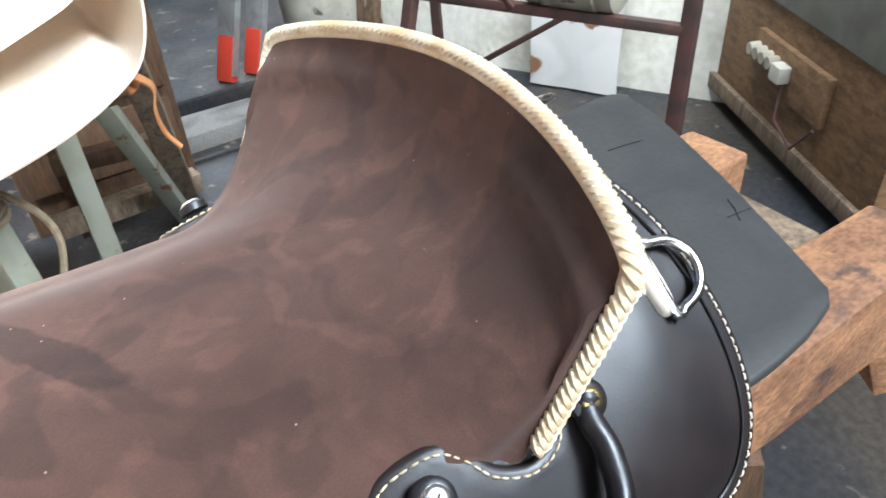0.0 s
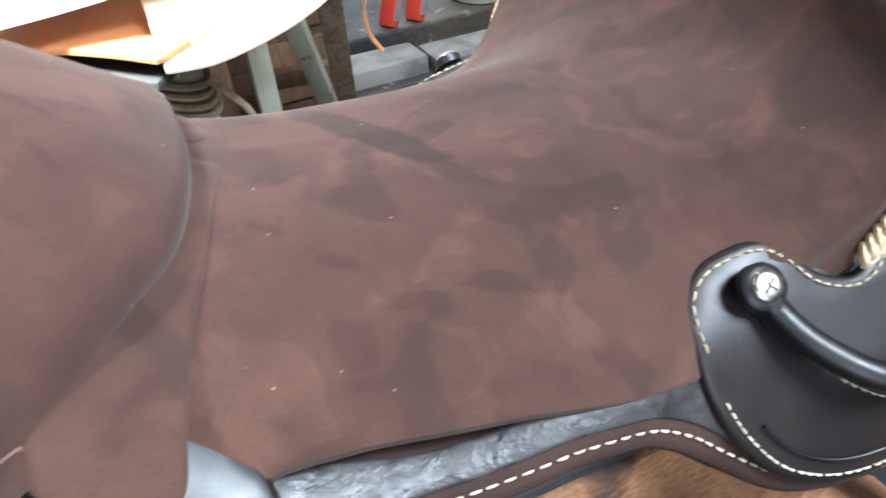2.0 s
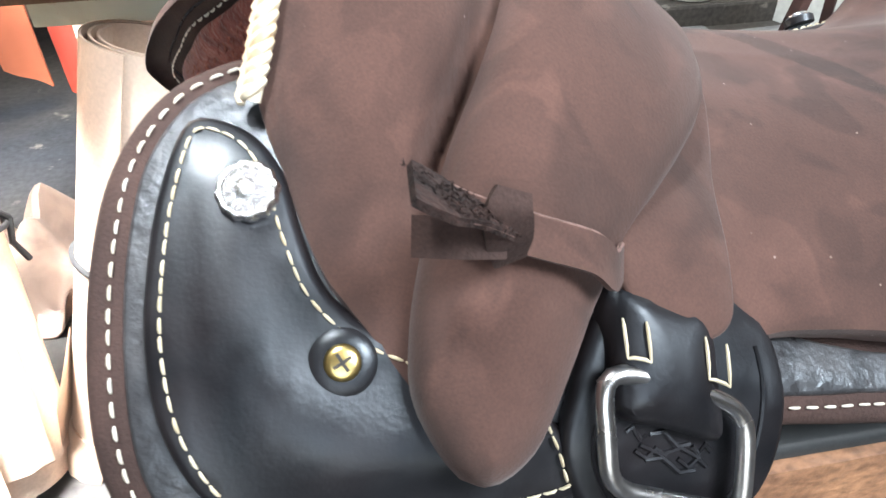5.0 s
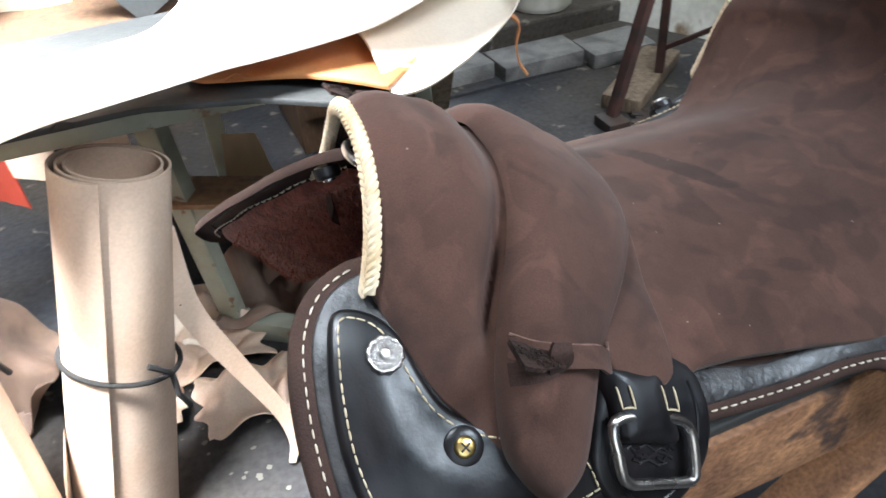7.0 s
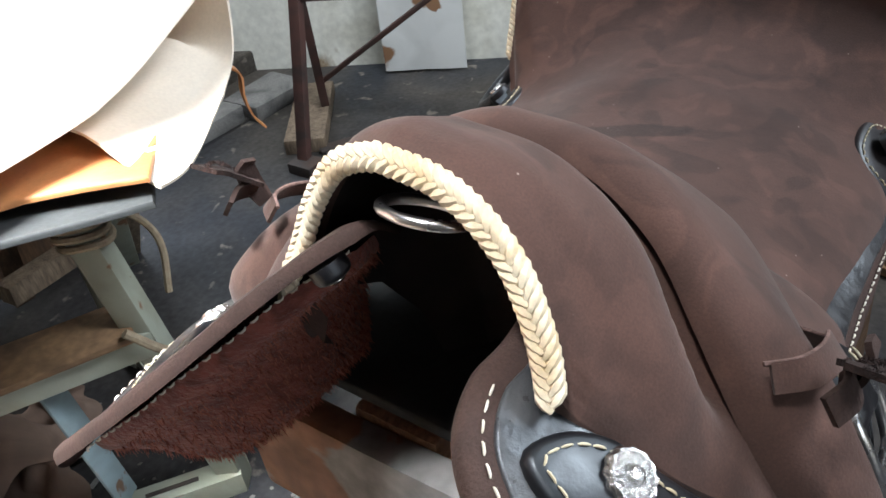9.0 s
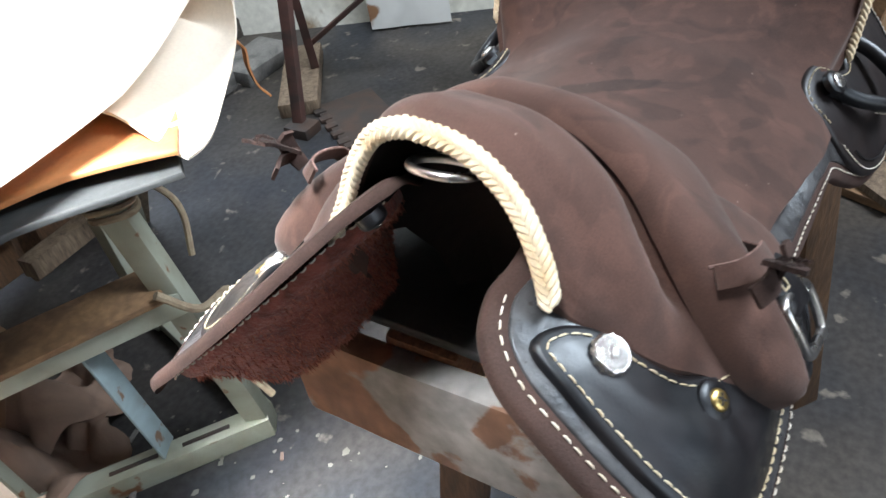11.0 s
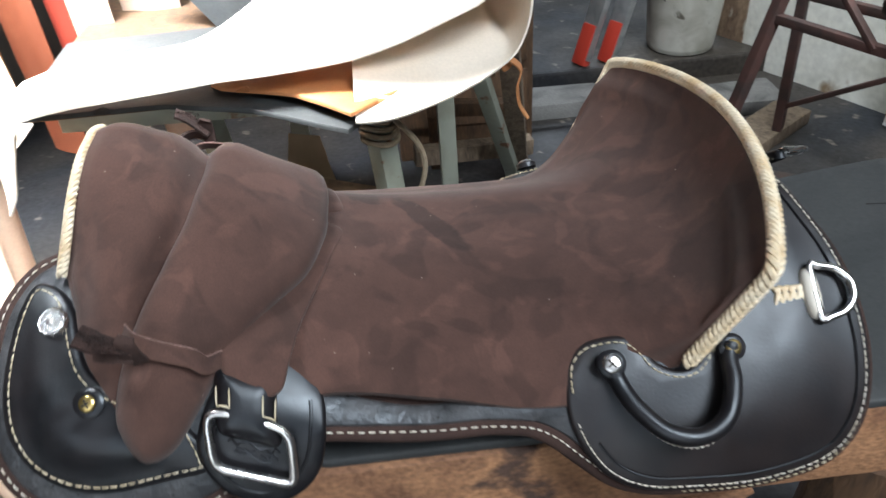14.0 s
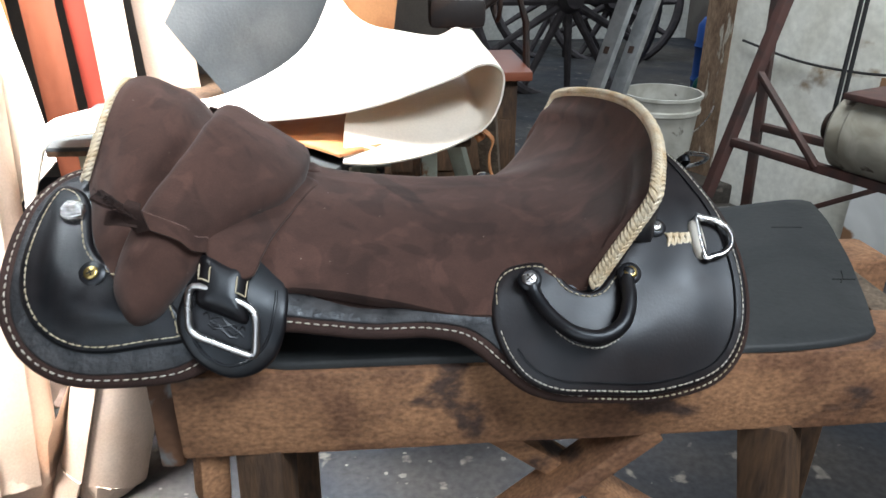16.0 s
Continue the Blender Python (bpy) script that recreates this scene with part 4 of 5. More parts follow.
    for i, (x, s, w) in enumerate(((-.279, .2205, .006), (-.271, .2235, .010), (-.262, .2205, .006), (-.284, .214, .004), (-.258, .214, .004), (-.271, .2135, .008), (-.271, .218, .012))):
        tube([P(x - w, s, 0.0170), P(x - w / 3, s + 0.0022 * (-1) ** i, 0.0172), P(x + w / 3, s - 0.0022 * (-1) ** i, 0.0172), P(x + w, s, 0.0170)], 0.0011, 6, bm=bm)
    part("stamped_crest", bm, BLACK, plate)
    rr = closed([(-.304, .199), (-.301, .193), (-.293, .191), (-.273, .191), (-.253, .191), (-.245, .193), (-.242, .199), (-.242, .212), (-.243, .227), (-.246, .233), (-.253, .2355),
                 (-.273, .2365), (-.293, .2355), (-.300, .233), (-.3035, .227), (-.304, .212)], 0.004)
    part("buckle_ring", tube([P(-.272 + (x + .273) * .86, .214 + (s - .2138) * .90, 0.0250) for x, s in rr], 0.0034, 12, True), STEEL, saddle, "rectangular brushed steel rigging ring")
    part("rigging_strap", panel(closed([(-.292, .165), (-.273, .164), (-.254, .165), (-.2525, .185), (-.2525, .208), (-.273, .2105), (-.2935, .208), (-.2935, .185)], 0.003), P, 0.014, 0.0150, edge=0.012, cell=0.005),
         BLACK, saddle, "glossy black leather strap looped round the ring")
    for x in (-.2875, -.2585):
        bm = bmesh.new()
        for dx in (-.004, .004):
            pill(bm, P(x + dx, .177, 0.0292), P(x + dx, .1885, 0.0292), 0.0007, (0, 0, 1))
        pill(bm, P(x - .004, .1885, 0.0292), P(x + .004, .1885, 0.0292), 0.0007, (0, 0, 1))
        part("box_stitching", bm, THREAD_GOLD, plate, "pale box stitching")
    B = lambda x, s, h=0.0, side=side: on_body(x, s * side, h)
    part("suede_tab", panel(closed(TAB_RING, 0.004), lambda x, s, h, B=B: B(x, s - 0.004, h - 0.0025 * float(1 - smoothstep(.02, .10, s)) + 0.0002 + 0.0135 * float(smoothstep(.105, .180, s))), 0.0032, 0.0, edge=0.002, cell=0.006), SUEDE, saddle, "rounded suede tab over the rigging strap")

    # tie round the roll, with its end pulled through
    def at_height(x, z, h, B=B):
        lo, hi = 0.08, 0.26
        for _ in range(24):
            s = (lo + hi) / 2
            lo, hi = (s, hi) if B(x, s, h).z > z else (lo, s)
        return B(x, lo, h)

    out = Vector((0, -0.75 * side, 0.66))
    band = curve([at_height(x, z, h) for x, z, h in ((-.346, .874, .022), (-.338, .874, .031), (-.325, .869, .034), (-.308, .860, .033), (-.296, .851, .028), (-.287, .845, .017))], 5)
    tie = part("tie_strap", ribbon(band, 0.0125, 0.0022, lambda k, side=side: (0.2, 0.66 * side, 0.75)), SUEDE, saddle, "brown suede tie knotted round the roll")
    part("cut_edge", tube([p + Vector((0.2, 0.66 * side, 0.75)).normalized() * 0.0062 for p in map(Vector, band)], 0.0011, 6), CUT_EDGE, tie, "pale pinkish cut edge of the strap")
    knot = at_height(-.337, .879, .043)
    tail = [knot + Vector((.004, 0, -.001)) + out * .001, knot + Vector((-.010, 0, .007)) + out * .009, knot + Vector((-.017, 0, .011)) + out * .011, knot + Vector((-.025, 0, .017)) + out * .010]
    part("strap_tail", ribbon(curve(tail, 6), lambda k: 0.010 + 0.009 * min(1, k * 1.6), 0.0026, lambda k, side=side: (0.55, -0.62 * side, -0.38)), FLESH, tie, "cut tail of the tie, fuzzy flesh side out")
    fold = [knot + Vector((.003, 0, .012)) + out * .005, knot + Vector((.001, 0, .004)) + out * .009, knot + Vector((.002, 0, -.005)) + out * .007, knot + Vector((.004, 0, -.012)) + out * .000]
    bm, fibre_rng = bmesh.new(), np.random.default_rng(31 + side)
    for _ in range(420):
        k = fibre_rng.uniform(0.08, 0.88)
        c = Vector(tail[0]).lerp(Vector(tail[-1]), k) + Vector((0.55, -0.62 * side, -0.38)).normalized() * fibre_rng.uniform(-.5, .5) * (0.010 + 0.009 * min(1, k * 1.6))
        c += (out * 0.010 * math.sin(math.pi * k) if k < .8 else out * .004)
        d, w = Vector(fibre_rng.normal(size=3)).normalized() * 0.0019, Vector(fibre_rng.normal(size=3)).normalized() * 0.0004
        bm.faces.new([bm.verts.new(v) for v in (c - w, c + w, c + d)])
    tagged(part("fuzz", bm, FLESH, tie, "loose fibres on the flesh side", smooth=False), kind="stuff")
    rough = [Vector(p) + Vector((0.55, -0.62 * side, -0.38)).normalized() * (0.0045 + 0.0045 * min(1, 1.6 * i / 18)) for i, p in enumerate(curve(tail, 6))]
    part("cut_edge", tube(rough, 0.0010, 6), CUT_EDGE, tie, "pale pinkish cut edge of the tail")
    part("knot", ribbon(curve(fold, 6), lambda k: 0.010 + 0.004 * math.sin(math.pi * k), 0.0026, lambda k: (0.95, 0, -0.25 + 0.7 * k)), SUEDE_EDGE, tie)
    fold = [knot + Vector((-.024, 0, .001)) + out * -.002, knot + Vector((-.012, 0, -.002)) + out * .005, knot + Vector((.002, 0, -.004)) + out * .003]
    part("knot", ribbon(curve(fold, 6), 0.012, 0.0026, lambda k, side=side: (0.2, 0.5 * side, 0.8)), SUEDE_EDGE, tie)

# steel ring under the pommel arch
part("gullet_ring", tube([Vector((-.372 + 0.014 * math.sin(a), 0.020 * math.cos(a) - 0.012, .928 - 0.005 * math.sin(a))) for a in np.linspace(0, 2 * math.pi, 33)[:-1]], 0.0026, 10, True), STEEL, saddle,
     "steel ring under the pommel")
m = frame_at(lambda x, s, h: on_skirt(x, -s, -h), -.390, .037, 0.0065)
lining_screw = part("lining_screw", lathe([(0, .0040), (.0070, .0040), (.0085, .0030), (.0092, .0010), (.0092, -.0045)], 24, m=m), BLACK, saddle, "dark screw washer inside the skirt")
part("screw_head", lathe([(0, .0062), (.0030, .0060), (.0046, .0050), (.0048, .0035)], 20, m=m), STEEL, lining_screw, "small steel screw head")


# ---- bench under the saddle ----
bench = thing("workbench", "worn wooden bench frame of thick beams on splayed legs", "bench", (0, 0, 0))


def rough_beam(lo, hi, n=24, amp=0.002, seed=0.0):
    """A sawn beam with slightly wavy, worn faces."""
    bm = box(lo, hi, 0.006)
    bmesh.ops.subdivide_edges(bm, edges=[e for e in bm.edges if e.calc_length() > 0.2], cuts=n, use_grid_fill=True)
    for v in bm.verts:
        v.co += Vector([amp * noise.noise(v.co * 9 + Vector((seed + i * 7, 0, 0))) for i in range(3)])
    return bm


part("near_beam", rough_beam((-.336, -.163, .620), (.505, -.088, .714)), WOOD, bench, "worn orange-brown wooden beam")
part("far_beam", rough_beam((-.336, .030, .620), (.495, .100, .714), seed=4), WOOD, bench, "worn wooden beam")
part("end_board", rough_beam((-.362, -.150, .600), (-.337, .190, .712), 12, seed=9), WORN_BOARD, bench, "stained end board")
part("right_board", rough_beam((.40, -.087, .640), (.44, .029, .708), 6, seed=12), WOOD_GREY, bench)
for a, b, w, d, mat in (((-.259, -.135, .622), (-.270, -.20, 0), .047, .05, WOOD_DARK), ((.272, -.135, .622), (.345, -.20, 0), .066, .05, WOOD_DARK), ((-.26, .07, .622), (-.28, .15, 0), .05, .05, WOOD_DARK),
                        ((.455, .07, .622), (.50, .15, 0), .06, .05, WOOD_DARK)):
    part("leg", bar(a, b, w, d), mat, bench)
part("short_peg", bar((-.315, -.135, .622), (-.320, -.138, .552), .030, .03), WOOD, bench, "short wooden peg under the beam")
part("brace", bar((-.045, -.112, .622), (.330, -.10, .330), .042, .022), WOOD, bench)
part("brace", bar((.140, -.137, .622), (-.275, -.14, .27), .052, .022), WOOD, bench)
part("foot_block", bar((.46, -.15, .622), (.475, -.16, .575), .04, .035), WOOD, bench, "small wooden block under the beam")

pad_ring = [(.352, .183), (.440, .182), (.462, .172), (.448, .10), (.420, .0), (.392, -.075), (.360, -.146), (.31, -.158), (.262, -.163), (.1, -.160), (-.1, -.157), (-.24, -.156), (-.325, -.10), (-.330, 0), (-.325, .165), (.1, .18)]
tagged(part("rubber_mat", panel(spaced(np.array(pad_ring), 0.02, True), lambda x, s, h: Vector((x, s, .7165 + h + 0.018 * float(smoothstep(.25, .47, x)) * float(smoothstep(-.12, .15, s)))), 0.006, 0.0, edge=0.003, cell=0.03),
            RUBBER), "cut sheet of black rubber laid on the bench", "mat")


mat_thing = bpy.data.objects["rubber_mat"]
for (x0, y0), (x1, y1) in (((.395, -.02), (.380, -.045)), ((.40, -.040), (.375, -.036)), ((.37, .10), (.405, .09))):
    z = lambda x, y: .7228 + 0.018 * float(smoothstep(.25, .47, x)) * float(smoothstep(-.12, .15, y))
    part("cut_mark", tube([(x0, y0, z(x0, y0)), ((x0 + x1) / 2 + .002, (y0 + y1) / 2, z((x0 + x1) / 2, (y0 + y1) / 2)), (x1, y1, z(x1, y1))], .0007, 5), BLACK_CORD, mat_thing)


# ---- table with hides ----
table = thing("iron_table", "pale green angle-iron table stacked with hides", "table", (-.33, .85, 0))
for a, b in (((-.135, .668, 0), (-.185, .735, .680)), ((-.478, .925, 0), (-.53, .84, .680)), ((-.02, 1.10, 0), (-.02, 1.10, .680)), ((-.40, 1.25, 0), (-.40, 1.25, .680))):
    part("leg", bar(a, b, .042, .042), GREEN_IRON, table)
foot_rail = part("foot_rail", bar((-.130, .655, .025), (-.490, .925, .025), .045, .05), GREEN_IRON, table, "slotted foot rail")
run = Vector((-.490, .925, .025)) - Vector((-.130, .655, .025))
for k0, k1 in ((.16, .36), (.46, .66)):
    a, b = (Vector((-.130, .655, .0475)) + run * k for k in (k0, k1))
    part("slot", bar(a, b, .009, .008, .001), DARK_IRON, foot_rail, "dark slot in the rail")
part("stay_plate", bar((-.290, .800, .35), (-.275, .775, .045), .052, .006), BLUE_IRON, table, "short pale blue painted stay")
part("side_rail", bar((-.125, .67, .025), (-.01, 1.10, .025), .04, .04), GREEN_IRON, table)
part("middle_rail", bar((-.160, .695, .37), (-.505, .885, .37), .04, .045), GREEN_IRON, table)
part("top_rail", bar((-.12, .70, .660), (-.74, .72, .660), .03, .05), GREEN_IRON, table)
part("tabletop", box((-.78, .66, .680), (.04, 1.32, .708), .004), WOOD_DARK, table, "dark tabletop")
part("shelf_board", bar((-.17, .72, .40), (-.52, .90, .40), .10, .012), WOOD_BOX, table)

black_sheet = [(-.215, .455), (-.36, .545), (-.52, .60), (-.76, .60), (-.78, .95), (-.05, .98), (-.02, .70)]
tagged(part("black_sheet", panel(spaced(np.array(black_sheet), 0.03, True), lambda x, s, h: Vector((x, s, .7105 + h - .006 * float(smoothstep(.56, .46, s)))), 0.006, 0, edge=0.002, cell=0.04), RUBBER),
       "black rubber sheet under the stacked hides", "sheet")
tan_ring = [(-.208, .460), (-.30, .545), (-.44, .63), (-.50, .85), (-.08, .88), (-.06, .62)]
tagged(part("tan_hide", panel(spaced(np.array(tan_ring), 0.03, True), lambda x, s, h: Vector((x, s, .7275 + h + .006 * math.sin(x * 17))), 0.005, 0, edge=0.002, cell=0.03), TAN),
       "orange tan leather piece between the hides", "leather piece")


def white_hide():
    front = lambda x: float(np.interp(x, [-.75, -.60, -.40, -.2, 0, .1], [.44, .49, .53, .53, .58, .64]))
    low = [(-.203, .722), (-.14, .710), (-.06, .706), (.0, .713), (.045, .724)]
    fold = [(.076, .744), (.096, .784), (.100, .828), (.080, .850), (.045, .855)]
    up = [(.0, .840), (-.06, .822), (-.14, .800), (-.24, .785), (-.34, .778), (-.45, .775), (-.56, .776), (-.66, .775), (-.74, .76)]
    path = curve(low + fold + up, 5)
    rows = []
    nl, total = 10 * 5 - 5, len(path)
    for v in np.linspace(0, 1, 26):
        row = []
        for i, (x, z) in enumerate(path):
            top = smoothstep(nl - 10, nl + 6, i)
            y = front(x) + (0.46 - 0.26 * (1 - float(smoothstep(-.5, -.28, x)))) * v - (0.075 * (1 - smoothstep(-.2, .02, x)) * (1 - top)) * (1 - v)
            hump = 0.055 * math.exp(-((x + .20) / .13) ** 2) + 0.004 * math.exp(-((x + .02) / .10) ** 2) + 0.02 * float(smoothstep(-.45, -.2, x))
            z2 = z + top * hump * float(smoothstep(0.05, 0.75, v)) - top * 0.035 * float(smoothstep(0.3, 1.0, v) * smoothstep(-.12, .05, x)) + top * 0.10 * math.exp(-(abs(x + .237) / .040) ** 1.3) * float(smoothstep(0.55, 1.0, v))
            z2 += (1 - top) * 0.036 * float(smoothstep(0.0, 0.22, v)) * (1 - float(smoothstep(.03, .07, x)))
            z2 -= (1 - top) * 0.004 * (1 - float(smoothstep(0, 0.25, v))) * (1 - float(smoothstep(-.05, .05, x)))
            z2 -= top * 0.13 * float(smoothstep(-.68, -.74, x)) * (1 - float(smoothstep(0.0, 0.3, v)))
            row.append((x, y, z2 + 0.004 * noise.noise(Vector((x * 6, y * 6, 3)))))
        rows.append(row)
    return slab(rows, 0.0035)


tagged(part("pale_hide", white_hide(), WHITE_HIDE), "large pale undyed leather hide folded over the table", "hide")


def sheet(corners, mat, thick=0.004, bow=0.02, n=12):
    """A hanging or leaning leather piece between four corners, slightly bowed."""
    a, b, c, d = (Vector(v) for v in corners)
    nrm = (b - a).cross(d - a).normalized()
    rows = []
    for j in range(n + 1):
        v = j / n
        rows.append([a.lerp(b, u) .lerp(d.lerp(c, u), v) + nrm * (bow * math.sin(math.pi * u) * math.sin(math.pi * v) + 0.006 * noise.noise(Vector((u * 3, v * 3, a.x * 9)))) for u in np.linspace(0, 1, n + 1)])
    return slab(rows, thick)


tagged(part("black_hide", sheet(((-.62, 1.02, .88), (-.48, .98, .70), (-.20, 1.05, .84), (-.40, 1.12, 1.25)), RUBBER), RUBBER), "black leather sheet leaning behind the hides", "leather sheet")
tagged(part("orange_hide", sheet(((-.33, 1.15, .709), (-.12, 1.15, .709), (-.05, 1.22, 1.2), (-.35, 1.22, 1.2)), TAN), TAN), "orange tan leather standing on the table behind the hides", "leather piece")
rail = thing("hanging_rail", "dark iron rod holding hanging leather strips", "rod", (-.9, 1.16, 1.74))
part("rod", tube([(-1.6, 1.16, 1.742), (-.3, 1.16, 1.742)], .012, 10), DARK_IRON, rail)
for x in (-1.55, -.35):
    part("hanger", bar((x, 1.16, 1.742), (x, 1.16, 2.8), .02, .012), DARK_IRON, rail)
for x0, w, mat, z0, lab, y in ((-1.03, .04, TAN, .55, "narrow orange tan leather strip hanging", 1.12), (-.955, .085, RUST_HIDE, .42, "russet leather strip hanging", 1.1), (-.86, .055, RED_HIDE, .35, "red leather strip hanging", 1.14),
                               (-.80, .09, PALE_HIDE, .42, "pale tan leather strip hanging", 1.08), (-.71, .13, PALE_HIDE, .40, "pale leather hide hanging", 1.16)):
    tagged(part("hanging_strip", sheet(((x0, y, z0), (x0 + w, y - .02, z0 - .03), (x0 + w - .05, 1.16, 1.75), (x0 - .05, 1.16, 1.75)), mat, bow=0.012), mat), lab, "leather strip", "hanging leather")


def hide_roll(name, foot, top, r, label, flare=1.0, cord=(), marks=()):
    """A loosely wound roll of leather with its overlapping outer edge."""
    foot, top = Vector(foot), Vector(top)
    m = Matrix.Translation(foot) @ (top - foot).to_track_quat("Z", "Y").to_matrix().to_4x4()
    h = (top - foot).length
    rows, turns, n = [], 2.3, 90
    for j in range(17):
        z = h * j / 16
        row = []
        for i in range(n + 1):
            a = 2 * math.pi * turns * i / n + 0.6
            rr = r * (0.72 + 0.28 * i / n) * (1 + 0.05 * noise.noise(Vector((math.cos(a) * 1.2, math.sin(a) * 1.2, z * 2.5 + foot.x * 9)))) * (1 + (flare - 1) * (1 - j / 16))
            lift = 0.055 * float(smoothstep(.52, .60, i / n)) * (0.8 + 0.35 * math.sin(a)) if j == 0 else 0
            row.append(m @ Vector((rr * math.cos(a), rr * math.sin(a), max(0.002, z + lift))))
        rows.append(row)
    t = thing(name, label, "leather roll", tuple(foot), "rolled hides")
    part("hide", slab(rows, 0.0035), PALE_HIDE, t)
    for z in cord:
        ring = [m @ Vector((r * 1.03 * math.cos(a), r * 1.03 * math.sin(a), h * z + 0.012 * math.sin(a))) for a in np.linspace(0, 2 * math.pi, 41)[:-1]]
        c = part("cord", tube(ring, 0.0045, 8, True), BLACK_CORD, t, "black tying cord")
        k = m @ Vector((-r * 1.0, -r * 0.45, h * z))
        part("cord_end", tube([k, k + Vector((-.01, -.02, .03)), k + Vector((-.025, -.02, .045))], 0.005, 7), BLACK_CORD, c)
        part("cord_end", tube([k, k + Vector((.0, -.02, -.03)), k + Vector((.008, -.01, -.07))], 0.005, 7), BLACK_CORD, c)
    for z, turn in marks:
        bm = bmesh.new()
        for k in range(3):
            arc = []
            for u in np.linspace(-1, 1, 14):
                a = radians(turn) + u * 0.32 + 0.1 * k
                arc.append(m @ Vector((r * 1.035 * math.cos(a), r * 1.035 * math.sin(a), h * z + 0.018 * k + 0.012 * math.sin(u * 2.5 + k))))
            tube(arc, 0.0011, 5, bm=bm)
        part("pen_mark", bm, BLACK_CORD, t, "thin dark pen strokes")
    return t


hide_roll("leather_roll", (-.757, .525, 0), (-.575, .605, .645), .086, "pale leather hide rolled up and tied with black cord", 1.05, (0.52,), ((0.66, -100),))
hide_roll("leather_roll", (-.925, .48, 0), (-.95, .72, .88), .098, "tall pale leather roll leaning at the table", 1.12, (0.45,), ((0.62, -80),))
hide_roll("leather_roll", (-1.12, .80, 0), (-1.16, 1.0, 1.25), .085, "pale leather roll standing behind the others", 1.0)
tagged(part("pale_offcut", sheet(((-.90, .74, .55), (-.78, .70, .66), (-.99, 1.0, 1.25), (-1.10, 1.0, 1.22)), WHITE_HIDE, bow=0.03), WHITE_HIDE), "long pale leather offcut leaning on the rolls", "leather piece")


def crumpled(name, centre, size, mat, label, seed, cat="leather scrap", height=0.08):
    n, rows = 22, []
    for j in range(n + 1):
        row = []
        for i in range(n + 1):
            u, v = i / n - 0.5, j / n - 0.5
            edge = 1 - 0.25 * noise.noise(Vector((u * 5, v * 5, seed)))
            z = height * max(0, 0.45 + noise.noise(Vector((u * 2.6, v * 2.6, seed + 5))) * 1.3) * (1 - 2.2 * max(u * u, v * v)) + 0.006
            row.append((centre[0] + u * size[0] * edge, centre[1] + v * size[1] * edge, centre[2] + z))
        rows.append(row)
    return tagged(part(name, slab(rows, 0.003), mat), label, cat, "scrap pile")


crumpled("leather_scrap", (-.40, .98, .0), (.24, .22), SCRAP, "crumpled grey-brown leather scrap on the floor", 2.0, height=.16)
crumpled("leather_scrap", (-.30, 1.08, .0), (.26, .22), SCRAP, "crumpled grey-brown leather scrap on the floor", 3.5, height=.14)
crumpled("leather_scrap", (-.50, .70, .0), (.20, .16), PALE_HIDE, "pale leather offcut on the floor", 7.1)
crumpled("leather_scrap", (-.55, .86, .0), (.22, .15), PALE_HIDE, "pale leather offcut on the floor", 9.4)
crumpled("leather_scrap", (-1.0, .95, .0), (.3, .3), SCRAP, "heap of brown leather offcuts", 12.0, height=.2)
strip = curve([(-.55, .60, .52), (-.545, .575, .38), (-.50, .56, .24), (-.455, .54, .12), (-.445, .52, .05), (-.46, .50, .012)], 6)
tagged(part("hanging_offcut", ribbon(strip, lambda k: .05 * (1 - .75 * k), .003, lambda k: (1, .2, .2)), PALE_HIDE), "narrow pale leather offcut trailing to the floor", "leather strip")
tagged(part("card_piece", sheet(((-.42, .98, .30), (-.30, 1.02, .26), (-.33, 1.06, .40), (-.40, 1.05, .42)), CARD, .002, .0), CARD), "torn piece of brown cardboard under the table", "cardboard")

rope = thing("rope", "old pale rope knotted round the table leg", "rope", (-.18, .71, .5))
leg_at = lambda z: Vector((-.135 - .05 * z / .68, .668 + .067 * z / .68, z))
for z in (.60, .585, .57, .555):
    c = leg_at(z)
    part("turn", tube([c + Vector((.034 * math.cos(a), .034 * math.sin(a), .004 * math.sin(a * 2))) for a in np.linspace(0, 2 * math.pi, 25)[:-1]], .0055, 7, True), ROPE, rope)
part("loop", tube(curve([leg_at(.60) + Vector((.03, -.02, 0)), leg_at(.58) + Vector((.07, -.03, -.03)), leg_at(.50) + Vector((.075, -.03, 0)), leg_at(.43) + Vector((.05, -.03, 0))], 6), .0055, 7), ROPE, rope)
part("tail", tube(curve([leg_at(.40) + Vector((-.04, -.03, .02)), leg_at(.36) + Vector((.0, -.05, 0)), leg_at(.35) + Vector((.06, -.05, 0)), leg_at(.33) + Vector((.02, -.06, -.01)), leg_at(.26) + Vector((-.01, -.07, 0)), leg_at(.16) + Vector((.0, -.10, 0))], 6), .007, 8), ROPE, rope)

# wooden trestle and orange thong behind the table
trestle = thing("trestle", "weathered wooden trestle behind the table", "trestle", (.1, 1.1, 0))
part("leg", bar((.235, 1.46, 0), (.105, .95, .70), .05, .035), WOOD_GREY, trestle)
part("leg", bar((.21, 1.42, 0), (.02, .98, .66), .04, .03), GREEN_IRON, trestle)
part("leg", bar((-.02, 1.55, 0), (-.03, 1.35, .62), .05, .04), WOOD_DARK, trestle)
part("rail", bar((-.10, 1.38, .14), (.26, 1.42, .12), .05, .05), WOOD_GREY, trestle)
part("rail", bar((-.05, 1.36, .30), (.18, 1.30, .31), .04, .04), WOOD_DARK, trestle)
